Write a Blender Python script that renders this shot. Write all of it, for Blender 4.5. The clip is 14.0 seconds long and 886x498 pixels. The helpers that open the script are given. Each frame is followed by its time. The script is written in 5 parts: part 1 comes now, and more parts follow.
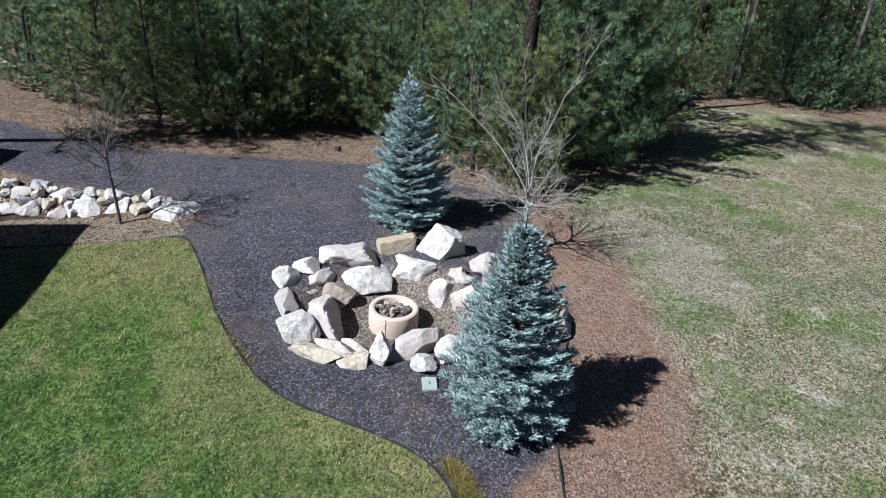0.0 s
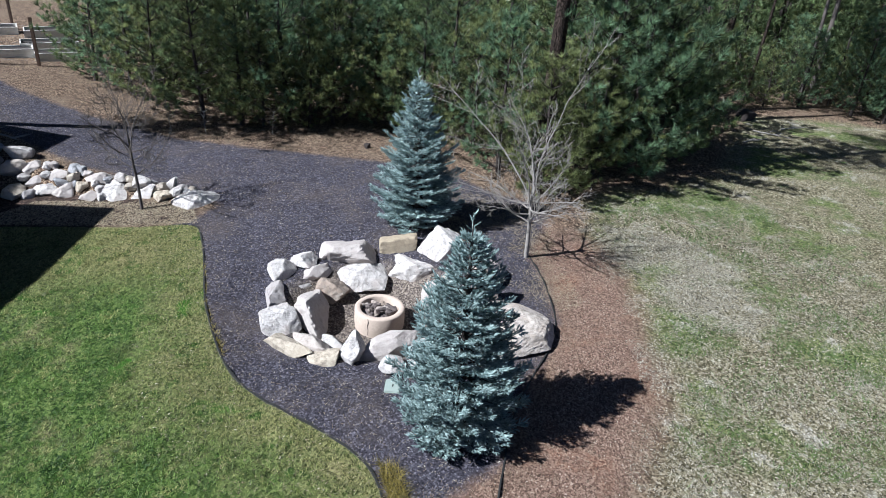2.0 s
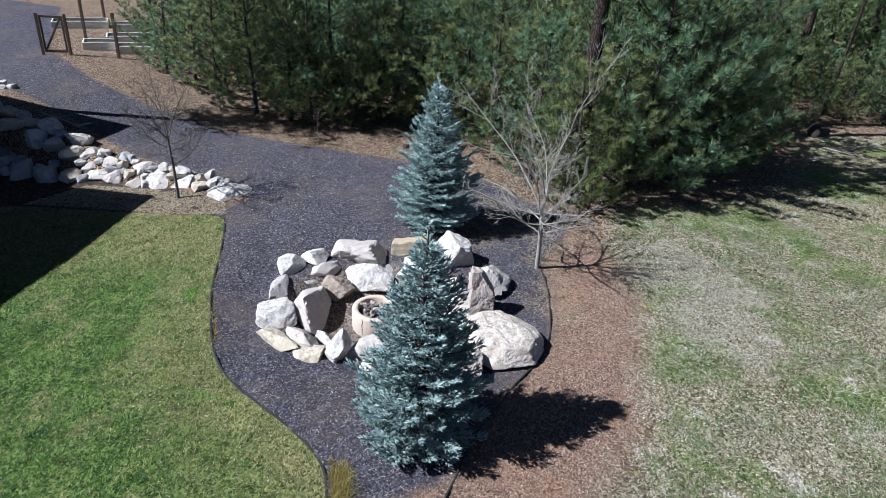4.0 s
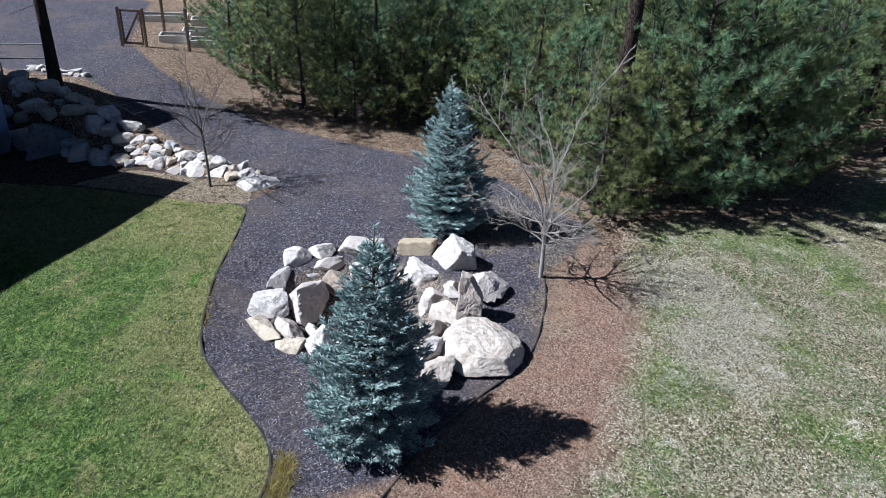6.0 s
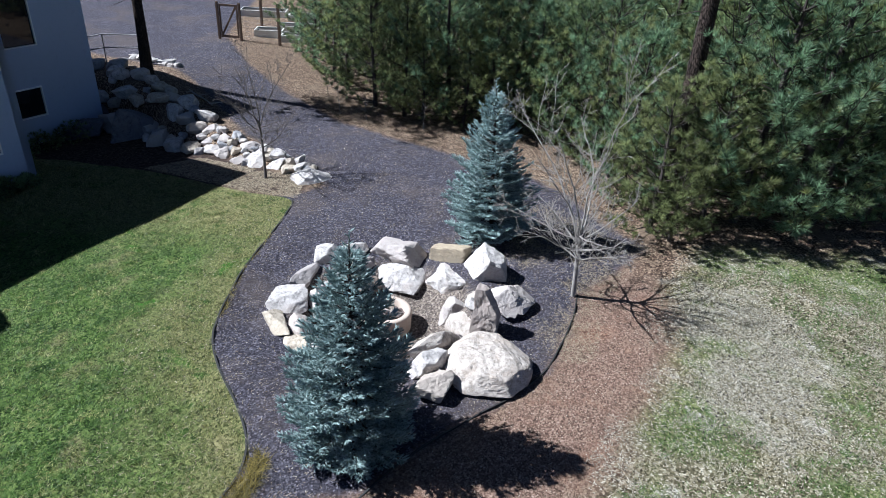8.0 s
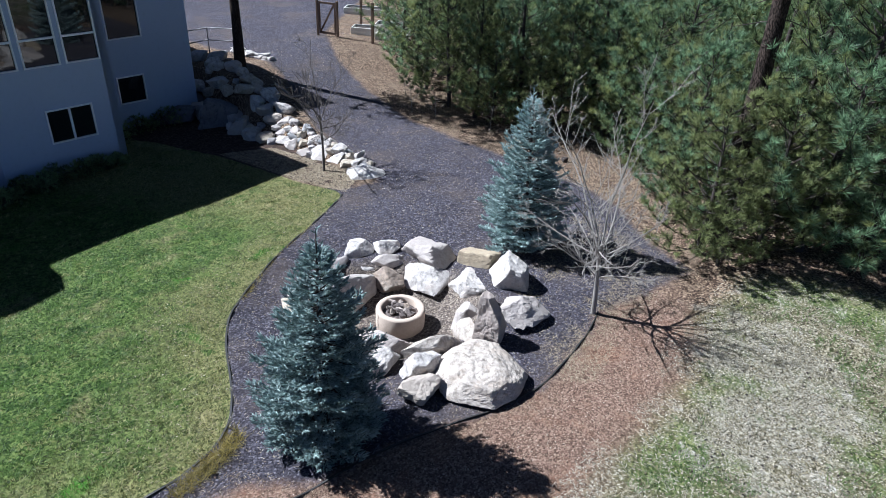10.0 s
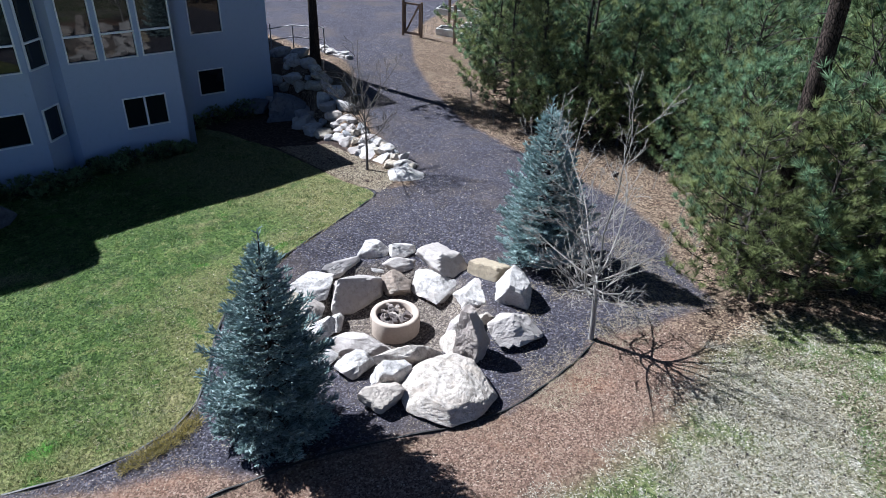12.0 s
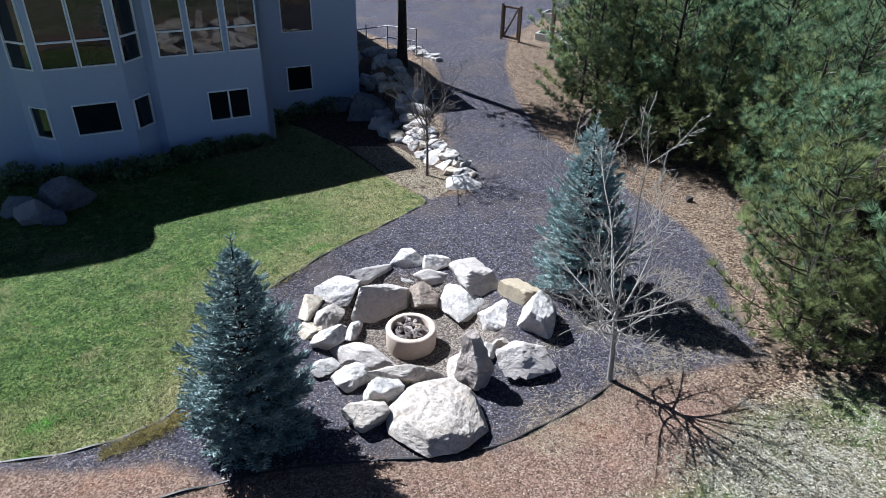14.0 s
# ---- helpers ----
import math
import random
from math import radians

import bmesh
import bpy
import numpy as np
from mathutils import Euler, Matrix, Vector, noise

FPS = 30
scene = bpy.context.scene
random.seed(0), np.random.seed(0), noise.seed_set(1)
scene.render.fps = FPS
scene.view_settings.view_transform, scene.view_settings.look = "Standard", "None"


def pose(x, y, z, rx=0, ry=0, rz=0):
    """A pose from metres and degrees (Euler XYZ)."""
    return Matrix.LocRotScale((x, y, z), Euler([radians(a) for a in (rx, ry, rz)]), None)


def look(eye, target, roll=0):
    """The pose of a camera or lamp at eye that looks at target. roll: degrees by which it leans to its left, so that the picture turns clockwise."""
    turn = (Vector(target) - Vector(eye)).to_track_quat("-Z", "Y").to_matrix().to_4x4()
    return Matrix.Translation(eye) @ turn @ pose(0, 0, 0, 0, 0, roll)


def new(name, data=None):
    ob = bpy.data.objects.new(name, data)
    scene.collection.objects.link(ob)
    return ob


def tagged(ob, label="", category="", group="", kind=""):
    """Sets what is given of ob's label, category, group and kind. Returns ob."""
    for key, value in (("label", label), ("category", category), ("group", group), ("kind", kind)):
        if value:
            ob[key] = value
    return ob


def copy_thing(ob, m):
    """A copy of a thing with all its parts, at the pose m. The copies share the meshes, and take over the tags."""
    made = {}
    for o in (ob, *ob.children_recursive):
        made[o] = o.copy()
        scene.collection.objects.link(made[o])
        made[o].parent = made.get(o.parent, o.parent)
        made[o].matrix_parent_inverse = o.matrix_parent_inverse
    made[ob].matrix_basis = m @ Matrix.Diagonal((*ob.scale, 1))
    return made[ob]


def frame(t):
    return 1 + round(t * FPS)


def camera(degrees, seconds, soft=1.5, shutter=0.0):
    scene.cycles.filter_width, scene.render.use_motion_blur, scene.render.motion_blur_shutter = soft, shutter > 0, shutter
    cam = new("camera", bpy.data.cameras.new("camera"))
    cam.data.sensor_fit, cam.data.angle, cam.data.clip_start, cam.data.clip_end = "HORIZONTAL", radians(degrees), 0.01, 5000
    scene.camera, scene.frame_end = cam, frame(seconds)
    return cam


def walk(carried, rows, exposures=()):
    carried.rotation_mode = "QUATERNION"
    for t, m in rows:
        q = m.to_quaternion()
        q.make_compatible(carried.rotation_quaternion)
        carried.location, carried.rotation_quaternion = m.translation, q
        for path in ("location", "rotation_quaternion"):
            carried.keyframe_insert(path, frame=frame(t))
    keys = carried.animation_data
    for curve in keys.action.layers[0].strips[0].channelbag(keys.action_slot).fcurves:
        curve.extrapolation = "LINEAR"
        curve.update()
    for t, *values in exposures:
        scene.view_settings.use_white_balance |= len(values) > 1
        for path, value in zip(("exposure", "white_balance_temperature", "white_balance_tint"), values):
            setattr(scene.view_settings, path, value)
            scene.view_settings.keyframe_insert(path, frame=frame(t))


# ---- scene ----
cam = camera(67.6, 14.0, 0.5)
METRES, EYE, TILT, LEAN, TURN = 12.0, 6.3, 0.0, 0.0, -25.1
ROWS = [
    (0.0, 0.0, 0.0, 0.0, 2.14, -26.9, -4.23),
    (0.5, 0.031, 0.0058, -0.0006, 3.94, -27.05, -4.23),
    (1.0, 0.0618, 0.0111, 0.0043, 5.75, -27.19, -4.21),
    (1.5, 0.0989, 0.0178, 0.009, 7.77, -27.38, -4.16),
    (2.0, 0.1322, 0.0249, 0.0107, 9.73, -27.54, -4.12),
    (2.5, 0.1653, 0.0325, 0.0129, 11.78, -27.68, -4.08),
    (3.0, 0.194, 0.04, 0.017, 13.76, -27.84, -4.0),
    (5.5, 0.3511, 0.0987, 0.0399, 24.18, -28.59, -3.8),
    (6.0, 0.3802, 0.1152, 0.0399, 26.15, -28.72, -3.72),
    (6.5, 0.4054, 0.137, 0.0398, 28.33, -28.89, -3.63),
    (7.0, 0.4267, 0.1627, 0.0407, 30.8, -29.02, -3.55),
    (7.5, 0.4465, 0.1877, 0.0398, 33.46, -29.16, -3.42),
    (8.0, 0.4671, 0.209, 0.0412, 36.2, -29.3, -3.28),
    (10.5, 0.6015, 0.3388, 0.0582, 49.8, -30.03, -2.46),
    (11.0, 0.6271, 0.3741, 0.0615, 52.44, -30.14, -2.28),
    (11.5, 0.6479, 0.4118, 0.0628, 55.11, -30.24, -2.14),
    (12.0, 0.6631, 0.4546, 0.0654, 57.97, -30.32, -1.97),
    (12.5, 0.671, 0.4955, 0.0686, 60.78, -30.38, -1.78),
    (13.0, 0.6763, 0.535, 0.0697, 63.65, -30.46, -1.61),
    (13.5, 0.6802, 0.5696, 0.0705, 66.4, -30.52, -1.46),
    (14.0, 0.6844, 0.6024, 0.0685, 69.33, -30.57, -1.26),
]
walk(cam, [(t, pose(0, 0, EYE, TILT, LEAN, TURN) @ pose(METRES * x, METRES * y, METRES * z, 90 + pitch, roll, yaw)) for t, x, y, z, yaw, pitch, roll in ROWS],
     [(0.0, 0.95, 5780, 8), (3.0, 1.02, 5700, 9), (6.5, 1.1, 5660, 9), (11.0, 1.27, 5600, 9), (14.0, 1.32, 5640, 8)])

# ---- world, sun ----
SUN_EL, SUN_AZ = 44.0, 6.0  # elevation; the way its light travels, degrees from +x towards +y
world = bpy.data.worlds.new("sky")
scene.world = world
world.use_nodes = True
wn = world.node_tree
sky = wn.nodes.new("ShaderNodeTexSky")
sky.sky_type, sky.sun_disc = "NISHITA", False
sky.altitude, sky.air_density, sky.dust_density, sky.ozone_density = 700, 0.32, 0.1, 2.0
sky.sun_elevation, sky.sun_rotation = radians(SUN_EL), radians(270 - SUN_AZ)
wn.links.new(sky.outputs[0], wn.nodes["Background"].inputs[0])
wn.nodes["Background"].inputs[1].default_value = 0.05
sun = new("sun", bpy.data.lights.new("sun", "SUN"))
sun.data.energy, sun.data.angle, sun.data.color = 5.0, radians(0.5), (1.0, 0.975, 0.94)
ray_way = Vector((math.cos(radians(SUN_AZ)) * math.cos(radians(SUN_EL)), math.sin(radians(SUN_AZ)) * math.cos(radians(SUN_EL)), -math.sin(radians(SUN_EL))))
sun.matrix_world = look(Vector((0, 0, 30)), Vector((0, 0, 30)) + ray_way)

rng = np.random.default_rng(7)


# ---- materials ----
class Nodes:
    """A short hand for node materials."""

    def __init__(self, name, rough=0.8, metal=0.0, mat=None):
        self.mat = mat or bpy.data.materials.new(name)
        self.mat.use_nodes = True
        self.t = self.mat.node_tree
        self.bsdf = self.t.nodes["Principled BSDF"]
        self.bsdf.inputs["Roughness"].default_value = rough
        self.bsdf.inputs["Metallic"].default_value = metal
        self.pos = self.add("ShaderNodeNewGeometry").outputs["Position"]

    def add(self, kind):
        return self.t.nodes.new(kind)

    def put(self, socket, value):
        if hasattr(value, "links"):
            self.t.links.new(value, socket)
        else:
            socket.default_value = value

    def noise(self, scale, detail=4.0, rough=0.6, stretch=None, dist=0.0):
        n = self.add("ShaderNodeTexNoise")
        n.inputs["Scale"].default_value, n.inputs["Detail"].default_value = scale, detail
        n.inputs["Roughness"].default_value, n.inputs["Distortion"].default_value = rough, dist
        v = self.pos
        if stretch:
            m = self.add("ShaderNodeMapping")
            m.inputs["Scale"].default_value = stretch
            self.t.links.new(v, m.inputs["Vector"])
            v = m.outputs[0]
        self.t.links.new(v, n.inputs["Vector"])
        return n.outputs[0]

    def cells(self, scale, feature="F1", out="Distance"):
        n = self.add("ShaderNodeTexVoronoi")
        n.feature = feature
        n.inputs["Scale"].default_value = scale
        self.t.links.new(self.pos, n.inputs["Vector"])
        return n.outputs[out]

    def ramp(self, value, stops):
        n = self.add("ShaderNodeValToRGB")
        el = n.color_ramp.elements
        while len(el) < len(stops):
            el.new(0.5)
        for e, (p, c) in zip(el, stops):
            e.position = p
            e.color = (c, c, c, 1) if isinstance(c, (int, float)) else (*c, 1)
        self.put(n.inputs[0], value)
        return n.outputs[0]

    def mix(self, f, a, b, blend="MIX"):
        n = self.add("ShaderNodeMix")
        n.data_type, n.blend_type = "RGBA", blend
        self.put(n.inputs[0], f)
        for s, v in ((n.inputs[6], a), (n.inputs[7], b)):
            self.put(s, (*v, 1) if isinstance(v, tuple) else v)
        return n.outputs[2]

    def math(self, op, a, b=0.0):
        n = self.add("ShaderNodeMath")
        n.operation = op
        self.put(n.inputs[0], a)
        self.put(n.inputs[1], b)
        return n.outputs[0]

    def step(self, value, lo, hi):
        n = self.add("ShaderNodeMapRange")
        n.interpolation_type = "SMOOTHSTEP"
        self.put(n.inputs[0], value)
        n.inputs[1].default_value, n.inputs[2].default_value = lo, hi
        return n.outputs[0]

    def attr(self, name):
        n = self.add("ShaderNodeAttribute")
        n.attribute_name = name
        return n.outputs["Fac"]

    def random(self):
        return self.add("ShaderNodeObjectInfo").outputs["Random"]

    def island(self):
        return self.add("ShaderNodeNewGeometry").outputs["Random Per Island"]

    def done(self, colour, bump=None, depth=0.02, strength=0.6, rough=None):
        self.put(self.bsdf.inputs["Base Color"], (*colour, 1) if isinstance(colour, tuple) else colour)
        if rough is not None:
            self.put(self.bsdf.inputs["Roughness"], rough)
        if bump is not None:
            b = self.add("ShaderNodeBump")
            b.inputs["Strength"].default_value, b.inputs["Distance"].default_value = strength, depth
            self.put(b.inputs["Height"], bump)
            self.t.links.new(b.outputs[0], self.bsdf.inputs["Normal"])
        return self.mat


def ground_material():
    """Lawn, gravel, bare needle litter and thin meadow, mixed by the distance to each zone's border."""
    n = Nodes("ground", 0.95)
    n.bsdf.inputs["Specular IOR Level"].default_value = 0.15
    wob = n.math("MULTIPLY", n.math("SUBTRACT", n.noise(3.5, 5), 0.5), 0.28)
    wide = n.math("MULTIPLY", n.math("SUBTRACT", n.noise(0.9, 6, 0.7), 0.5), 1.5)
    # mown lawn
    blades = n.noise(24, 8, 0.85)
    tuft = n.cells(26, out="Color")
    lawn = n.ramp(tuft, [(0.1, (0.01, 0.026, 0.005)), (0.45, (0.045, 0.085, 0.018)), (0.8, (0.14, 0.19, 0.055))])
    lawn = n.mix(n.step(n.noise(0.55, 5, 0.65), 0.53, 0.68), lawn, n.ramp(n.cells(30, out="Color"), [(0.15, (0.04, 0.042, 0.017)), (0.8, (0.3, 0.27, 0.14))]))
    dry = n.step(n.math("ADD", n.attr("lawn"), n.math("MULTIPLY", n.noise(0.7, 6, 0.65), 3.2)), 3.4, 1.6)
    north = n.add("ShaderNodeSeparateXYZ")
    n.t.links.new(n.pos, north.inputs[0])
    dry = n.math("MAXIMUM", dry, n.step(n.math("ADD", north.outputs[1], n.math("MULTIPLY", n.noise(0.8, 5, 0.65), 4.0)), 12.2, 14.2))
    lawn = n.mix(n.math("MULTIPLY", dry, 0.7), lawn, n.ramp(n.cells(30, out="Color"), [(0.15, (0.05, 0.052, 0.018)), (0.8, (0.3, 0.28, 0.13))]))
    lawn = n.mix(n.step(n.noise(1.6, 8, 0.7), 0.53, 0.62), lawn, n.mix(tuft, (0.008, 0.022, 0.005), (0.07, 0.13, 0.025)))
    lawn = n.mix(n.step(n.noise(0.8, 3, 0.5, (1, 1, 1), 0.6), 0.62, 0.72), lawn, n.mix(blades, (0.02, 0.075, 0.006), (0.07, 0.2, 0.02)))
    # dark crushed basalt with pale needles and chips in it
    chips = n.cells(38, out="Color")
    grav = n.ramp(chips, [(0.1, (0.014, 0.013, 0.018)), (0.5, (0.044, 0.041, 0.055)), (0.72, (0.082, 0.077, 0.098)), (0.95, (0.22, 0.21, 0.25))])
    grav = n.mix(n.step(n.noise(9, 8, 0.85), 0.5, 0.6), grav, n.ramp(n.cells(52, out="Color"), [(0.25, (0.014, 0.013, 0.018)), (0.6, (0.06, 0.057, 0.07)), (0.9, (0.25, 0.24, 0.28))]))
    grav = n.mix(n.step(n.noise(3.0, 7, 0.8, None, 0.4), 0.54, 0.66), grav, n.mix(chips, (0.01, 0.009, 0.013), (0.05, 0.048, 0.06)))
    grav = n.mix(n.math("MULTIPLY", n.step(n.noise(0.6, 5, 0.6), 0.46, 0.7), 0.5), grav, n.mix(n.cells(45, out="Color"), (0.045, 0.038, 0.037), (0.17, 0.135, 0.115)))
    grav = n.mix(n.step(n.noise(22, 6, 0.8, (1, 3.5, 1)), 0.64, 0.72), grav, (0.25, 0.215, 0.19))
    # litter of pine needles and bark
    litter = n.ramp(n.cells(30, out="Color"), [(0.12, (0.02, 0.012, 0.009)), (0.5, (0.1, 0.066, 0.046)), (0.9, (0.4, 0.3, 0.21))])
    litter = n.mix(n.step(n.noise(0.9, 6, 0.7), 0.5, 0.68), litter, n.mix(n.noise(30, 6, 0.8), (0.06, 0.042, 0.03), (0.28, 0.21, 0.15)))
    # red-brown bare soil under thin litter
    crumb = n.cells(44, out="Color")
    soil = n.ramp(crumb, [(0.08, (0.055, 0.034, 0.025)), (0.5, (0.175, 0.11, 0.083)), (0.85, (0.34, 0.235, 0.18)), (0.98, (0.5, 0.41, 0.34))])
    soil = n.mix(n.step(n.noise(1.0, 7, 0.7), 0.5, 0.66), soil, n.ramp(n.cells(40, out="Color"), [(0.1, (0.08, 0.04, 0.028)), (0.6, (0.25, 0.145, 0.1)), (0.95, (0.42, 0.29, 0.21))]))
    soil = n.mix(n.step(n.noise(9, 7, 0.8), 0.58, 0.66), soil, n.mix(crumb, (0.04, 0.027, 0.02), (0.12, 0.085, 0.065)))
    # dormant meadow: straw, thin green, pale thatch
    stalk = n.cells(30, out="Color")
    straw = n.ramp(stalk, [(0.1, (0.035, 0.032, 0.018)), (0.5, (0.14, 0.125, 0.072)), (0.85, (0.4, 0.365, 0.26)), (0.97, (0.6, 0.57, 0.47))])
    green = n.ramp(n.cells(28, out="Color"), [(0.1, (0.022, 0.04, 0.012)), (0.5, (0.09, 0.118, 0.038)), (0.9, (0.27, 0.285, 0.13))])
    mead = n.mix(n.step(n.noise(0.42, 6, 0.65), 0.48, 0.6), straw, green)
    mead = n.mix(n.step(n.noise(1.3, 9, 0.75), 0.55, 0.63), mead, n.ramp(n.cells(34, out="Color"), [(0.2, (0.11, 0.1, 0.075)), (0.6, (0.36, 0.34, 0.28)), (0.9, (0.62, 0.6, 0.54))]))
    mead = n.mix(n.step(n.noise(6.0, 8, 0.8), 0.55, 0.65), mead, n.mix(stalk, (0.03, 0.027, 0.015), (0.11, 0.1, 0.05)))
    mead = n.mix(n.step(n.noise(1.9, 9, 0.75), 0.57, 0.66), mead, n.mix(stalk, (0.014, 0.036, 0.009), (0.15, 0.21, 0.075)))
    mead = n.mix(n.step(n.noise(1.0, 7, 0.7, None, 0.7), 0.66, 0.76), mead, n.mix(blades, (0.03, 0.08, 0.015), (0.09, 0.19, 0.03)))

    def zone(name, jitter, soft):
        return n.step(n.math("ADD", n.attr(name), jitter), -soft, soft)

    col = n.mix(zone("soil", wide, 0.6), litter, soil)
    col = n.mix(zone("meadow", wide, 0.5), col, mead)
    pale = n.ramp(n.cells(32, out="Color"), [(0.15, (0.045, 0.04, 0.03)), (0.45, (0.2, 0.185, 0.15)), (0.8, (0.62, 0.6, 0.54))])
    ragged = n.math("MULTIPLY", n.math("SUBTRACT", n.noise(1.4, 8, 0.75), 0.52), 5.0)
    col = n.mix(n.math("MULTIPLY", zone("thatch", ragged, 0.4), 0.4), col, pale)
    ash = n.ramp(n.cells(36, out="Color"), [(0.1, (0.04, 0.032, 0.027)), (0.5, (0.13, 0.105, 0.088)), (0.9, (0.34, 0.29, 0.24))])
    grav = n.mix(n.math("MULTIPLY", zone("hearth", wob, 0.25), 0.85), grav, ash)
    col = n.mix(zone("gravel", wob, 0.14), col, grav)
    # bark mulch, its tone kept near black to deepen the house's shade
    bark = n.ramp(n.cells(24, out="Color"), [(0.1, (0.012, 0.008, 0.007)), (0.6, (0.05, 0.034, 0.028)), (0.95, (0.13, 0.09, 0.07))])
    col = n.mix(zone("mulch", wob, 0.1), col, bark)
    col = n.mix(zone("lawn", n.math("MULTIPLY", wob, 0.35), 0.04), col, lawn)
    rough_h = n.math("ADD", n.noise(40, 6, 0.8), n.math("MULTIPLY", n.noise(6, 4), 0.8))
    return n.done(col, rough_h, 0.05, 0.7)


def rock_material(name, light, dark, tint, stain):
    n = Nodes(name, 0.85)
    n.bsdf.inputs["Specular IOR Level"].default_value = 0.25
    co = n.add("ShaderNodeTexCoord").outputs["Object"]
    n.pos = co
    base = n.ramp(n.noise(9, 8, 0.72), [(0.36, dark), (0.5, light), (0.66, tuple(min(0.85, c * 1.25) for c in light))])
    base = n.mix(n.step(n.noise(2.1, 5, 0.65, None, 0.5), 0.48, 0.68), base, tint)
    base = n.mix(n.math("MULTIPLY", n.step(n.noise(3.6, 6, 0.7, (1, 1, 2.2)), 0.6, 0.74), 0.7), base, stain)
    speck = n.step(n.noise(70, 3, 0.6), 0.6, 0.7)
    base = n.mix(n.math("MULTIPLY", speck, 0.45), base, (0.1, 0.095, 0.09))
    base = n.mix(n.math("MULTIPLY", n.random(), 0.3), base, (0.24, 0.235, 0.23))
    base = n.mix(n.step(n.random(), 0.55, 0.9), base, n.mix(0.55, base, (0.42, 0.365, 0.335)))
    h = n.math("ADD", n.noise(6, 8, 0.7), n.math("MULTIPLY", n.noise(24, 8, 0.7), 0.6))
    return n.done(base, h, 0.03, 0.9)


def leaf_material(name, low, high, rough=0.55, through_light=0.25, patch=None, clump=0.0):
    """Needles or blades. patch: a noise scale, its range and a second pair of colours that take over in patches; clump: scale of tufts alike in tone."""
    n = Nodes(name, rough)
    n.bsdf.inputs["Specular IOR Level"].default_value = 0.3
    v = n.math("ADD", n.math("MULTIPLY", n.island(), 0.7), n.math("MULTIPLY", n.noise(1.3, 3), 0.4))
    if clump:
        v = n.math("ADD", n.math("MULTIPLY", n.island(), 0.35), n.math("SUBTRACT", n.math("MULTIPLY", n.noise(clump, 2), 1.25), 0.27))
    first = 0.27 if clump else 0.2
    col = n.ramp(v, [(first, low), (0.85, high)])
    for scale, detail, lo, hi, c0, c1 in patch or ():
        col = n.mix(n.step(n.noise(scale, detail, 0.65), lo, hi), col, n.ramp(v, [(first, c0), (0.85, c1)]))
    if clump or not patch:
        col = n.mix(n.math("MULTIPLY", n.random(), 0.3), col, tuple(c * 0.6 for c in low))
    m = n.done(col)
    tr = n.add("ShaderNodeBsdfTranslucent")
    n.t.links.new(col, tr.inputs[0])
    mx = n.add("ShaderNodeMixShader")
    mx.inputs[0].default_value = through_light
    n.t.links.new(n.bsdf.outputs[0], mx.inputs[1])
    n.t.links.new(tr.outputs[0], mx.inputs[2])
    n.t.links.new(mx.outputs[0], n.t.nodes["Material Output"].inputs[0])
    return m


def plain(name, colour, rough=0.6, metal=0.0, vary=0.25, scale=14.0, bump=0.0, stretch=None):
    n = Nodes(name, rough, metal)
    n.pos = n.add("ShaderNodeTexCoord").outputs["Object"]
    g = n.noise(scale, 6, 0.7, stretch)
    c = n.ramp(g, [(0.25, tuple(x * (1 - vary) for x in colour)), (0.75, tuple(min(0.9, x * (1 + vary)) for x in colour))])
    c = n.mix(n.math("MULTIPLY", n.step(n.noise(scale * 0.13, 5), 0.5, 0.75), 0.35), c, tuple(x * 0.75 for x in colour))
    return n.done(c, g if bump else None, bump or 0.01, 0.6)


def bark_material():
    n = Nodes("scaly_bark", 0.95)
    n.bsdf.inputs["Specular IOR Level"].default_value = 0.1
    co = n.add("ShaderNodeTexCoord").outputs["Object"]
    m = n.add("ShaderNodeMapping")
    m.inputs["Scale"].default_value = (1, 1, 0.3)
    n.t.links.new(co, m.inputs["Vector"])
    n.pos = m.outputs[0]
    edge = n.cells(30, "DISTANCE_TO_EDGE")
    plate = n.step(n.math("ADD", edge, n.math("MULTIPLY", n.noise(30, 5), 0.12)), 0.06, 0.2)
    col = n.mix(plate, (0.012, 0.01, 0.009), n.ramp(n.noise(14, 8, 0.8), [(0.35, (0.022, 0.017, 0.015)), (0.65, (0.1, 0.075, 0.062))]))
    return n.done(col, n.math("ADD", plate, n.math("MULTIPLY", n.noise(50, 5), 0.4)), 0.05, 1.0)


M_SCALY = bark_material()
M_GROUND = ground_material()
M_ROCK = rock_material("pale_granite", (0.5, 0.47, 0.448), (0.25, 0.235, 0.225), (0.48, 0.425, 0.39), (0.24, 0.22, 0.205))
M_TAN = rock_material("tan_granite", (0.43, 0.375, 0.3), (0.23, 0.19, 0.148), (0.4, 0.345, 0.27), (0.2, 0.165, 0.125))
M_WARM = rock_material("cream_granite", (0.46, 0.41, 0.365), (0.25, 0.215, 0.18), (0.44, 0.37, 0.31), (0.2, 0.165, 0.135))
M_BROWN = rock_material("brown_granite", (0.29, 0.225, 0.175), (0.13, 0.1, 0.077), (0.37, 0.32, 0.27), (0.1, 0.075, 0.06))
# grey stone with the house's shade put into its colour
M_SHADED_ROCK = rock_material("shade_darkened_granite", (0.13, 0.13, 0.145), (0.07, 0.07, 0.08), (0.15, 0.145, 0.15), (0.06, 0.06, 0.065))
M_PINK = rock_material("pinkish_granite", (0.29, 0.23, 0.19), (0.15, 0.115, 0.09), (0.32, 0.26, 0.21), (0.15, 0.115, 0.09))
M_SLAB = rock_material("olive_tan_granite", (0.4, 0.32, 0.2), (0.28, 0.22, 0.135), (0.37, 0.31, 0.2), (0.22, 0.17, 0.105))
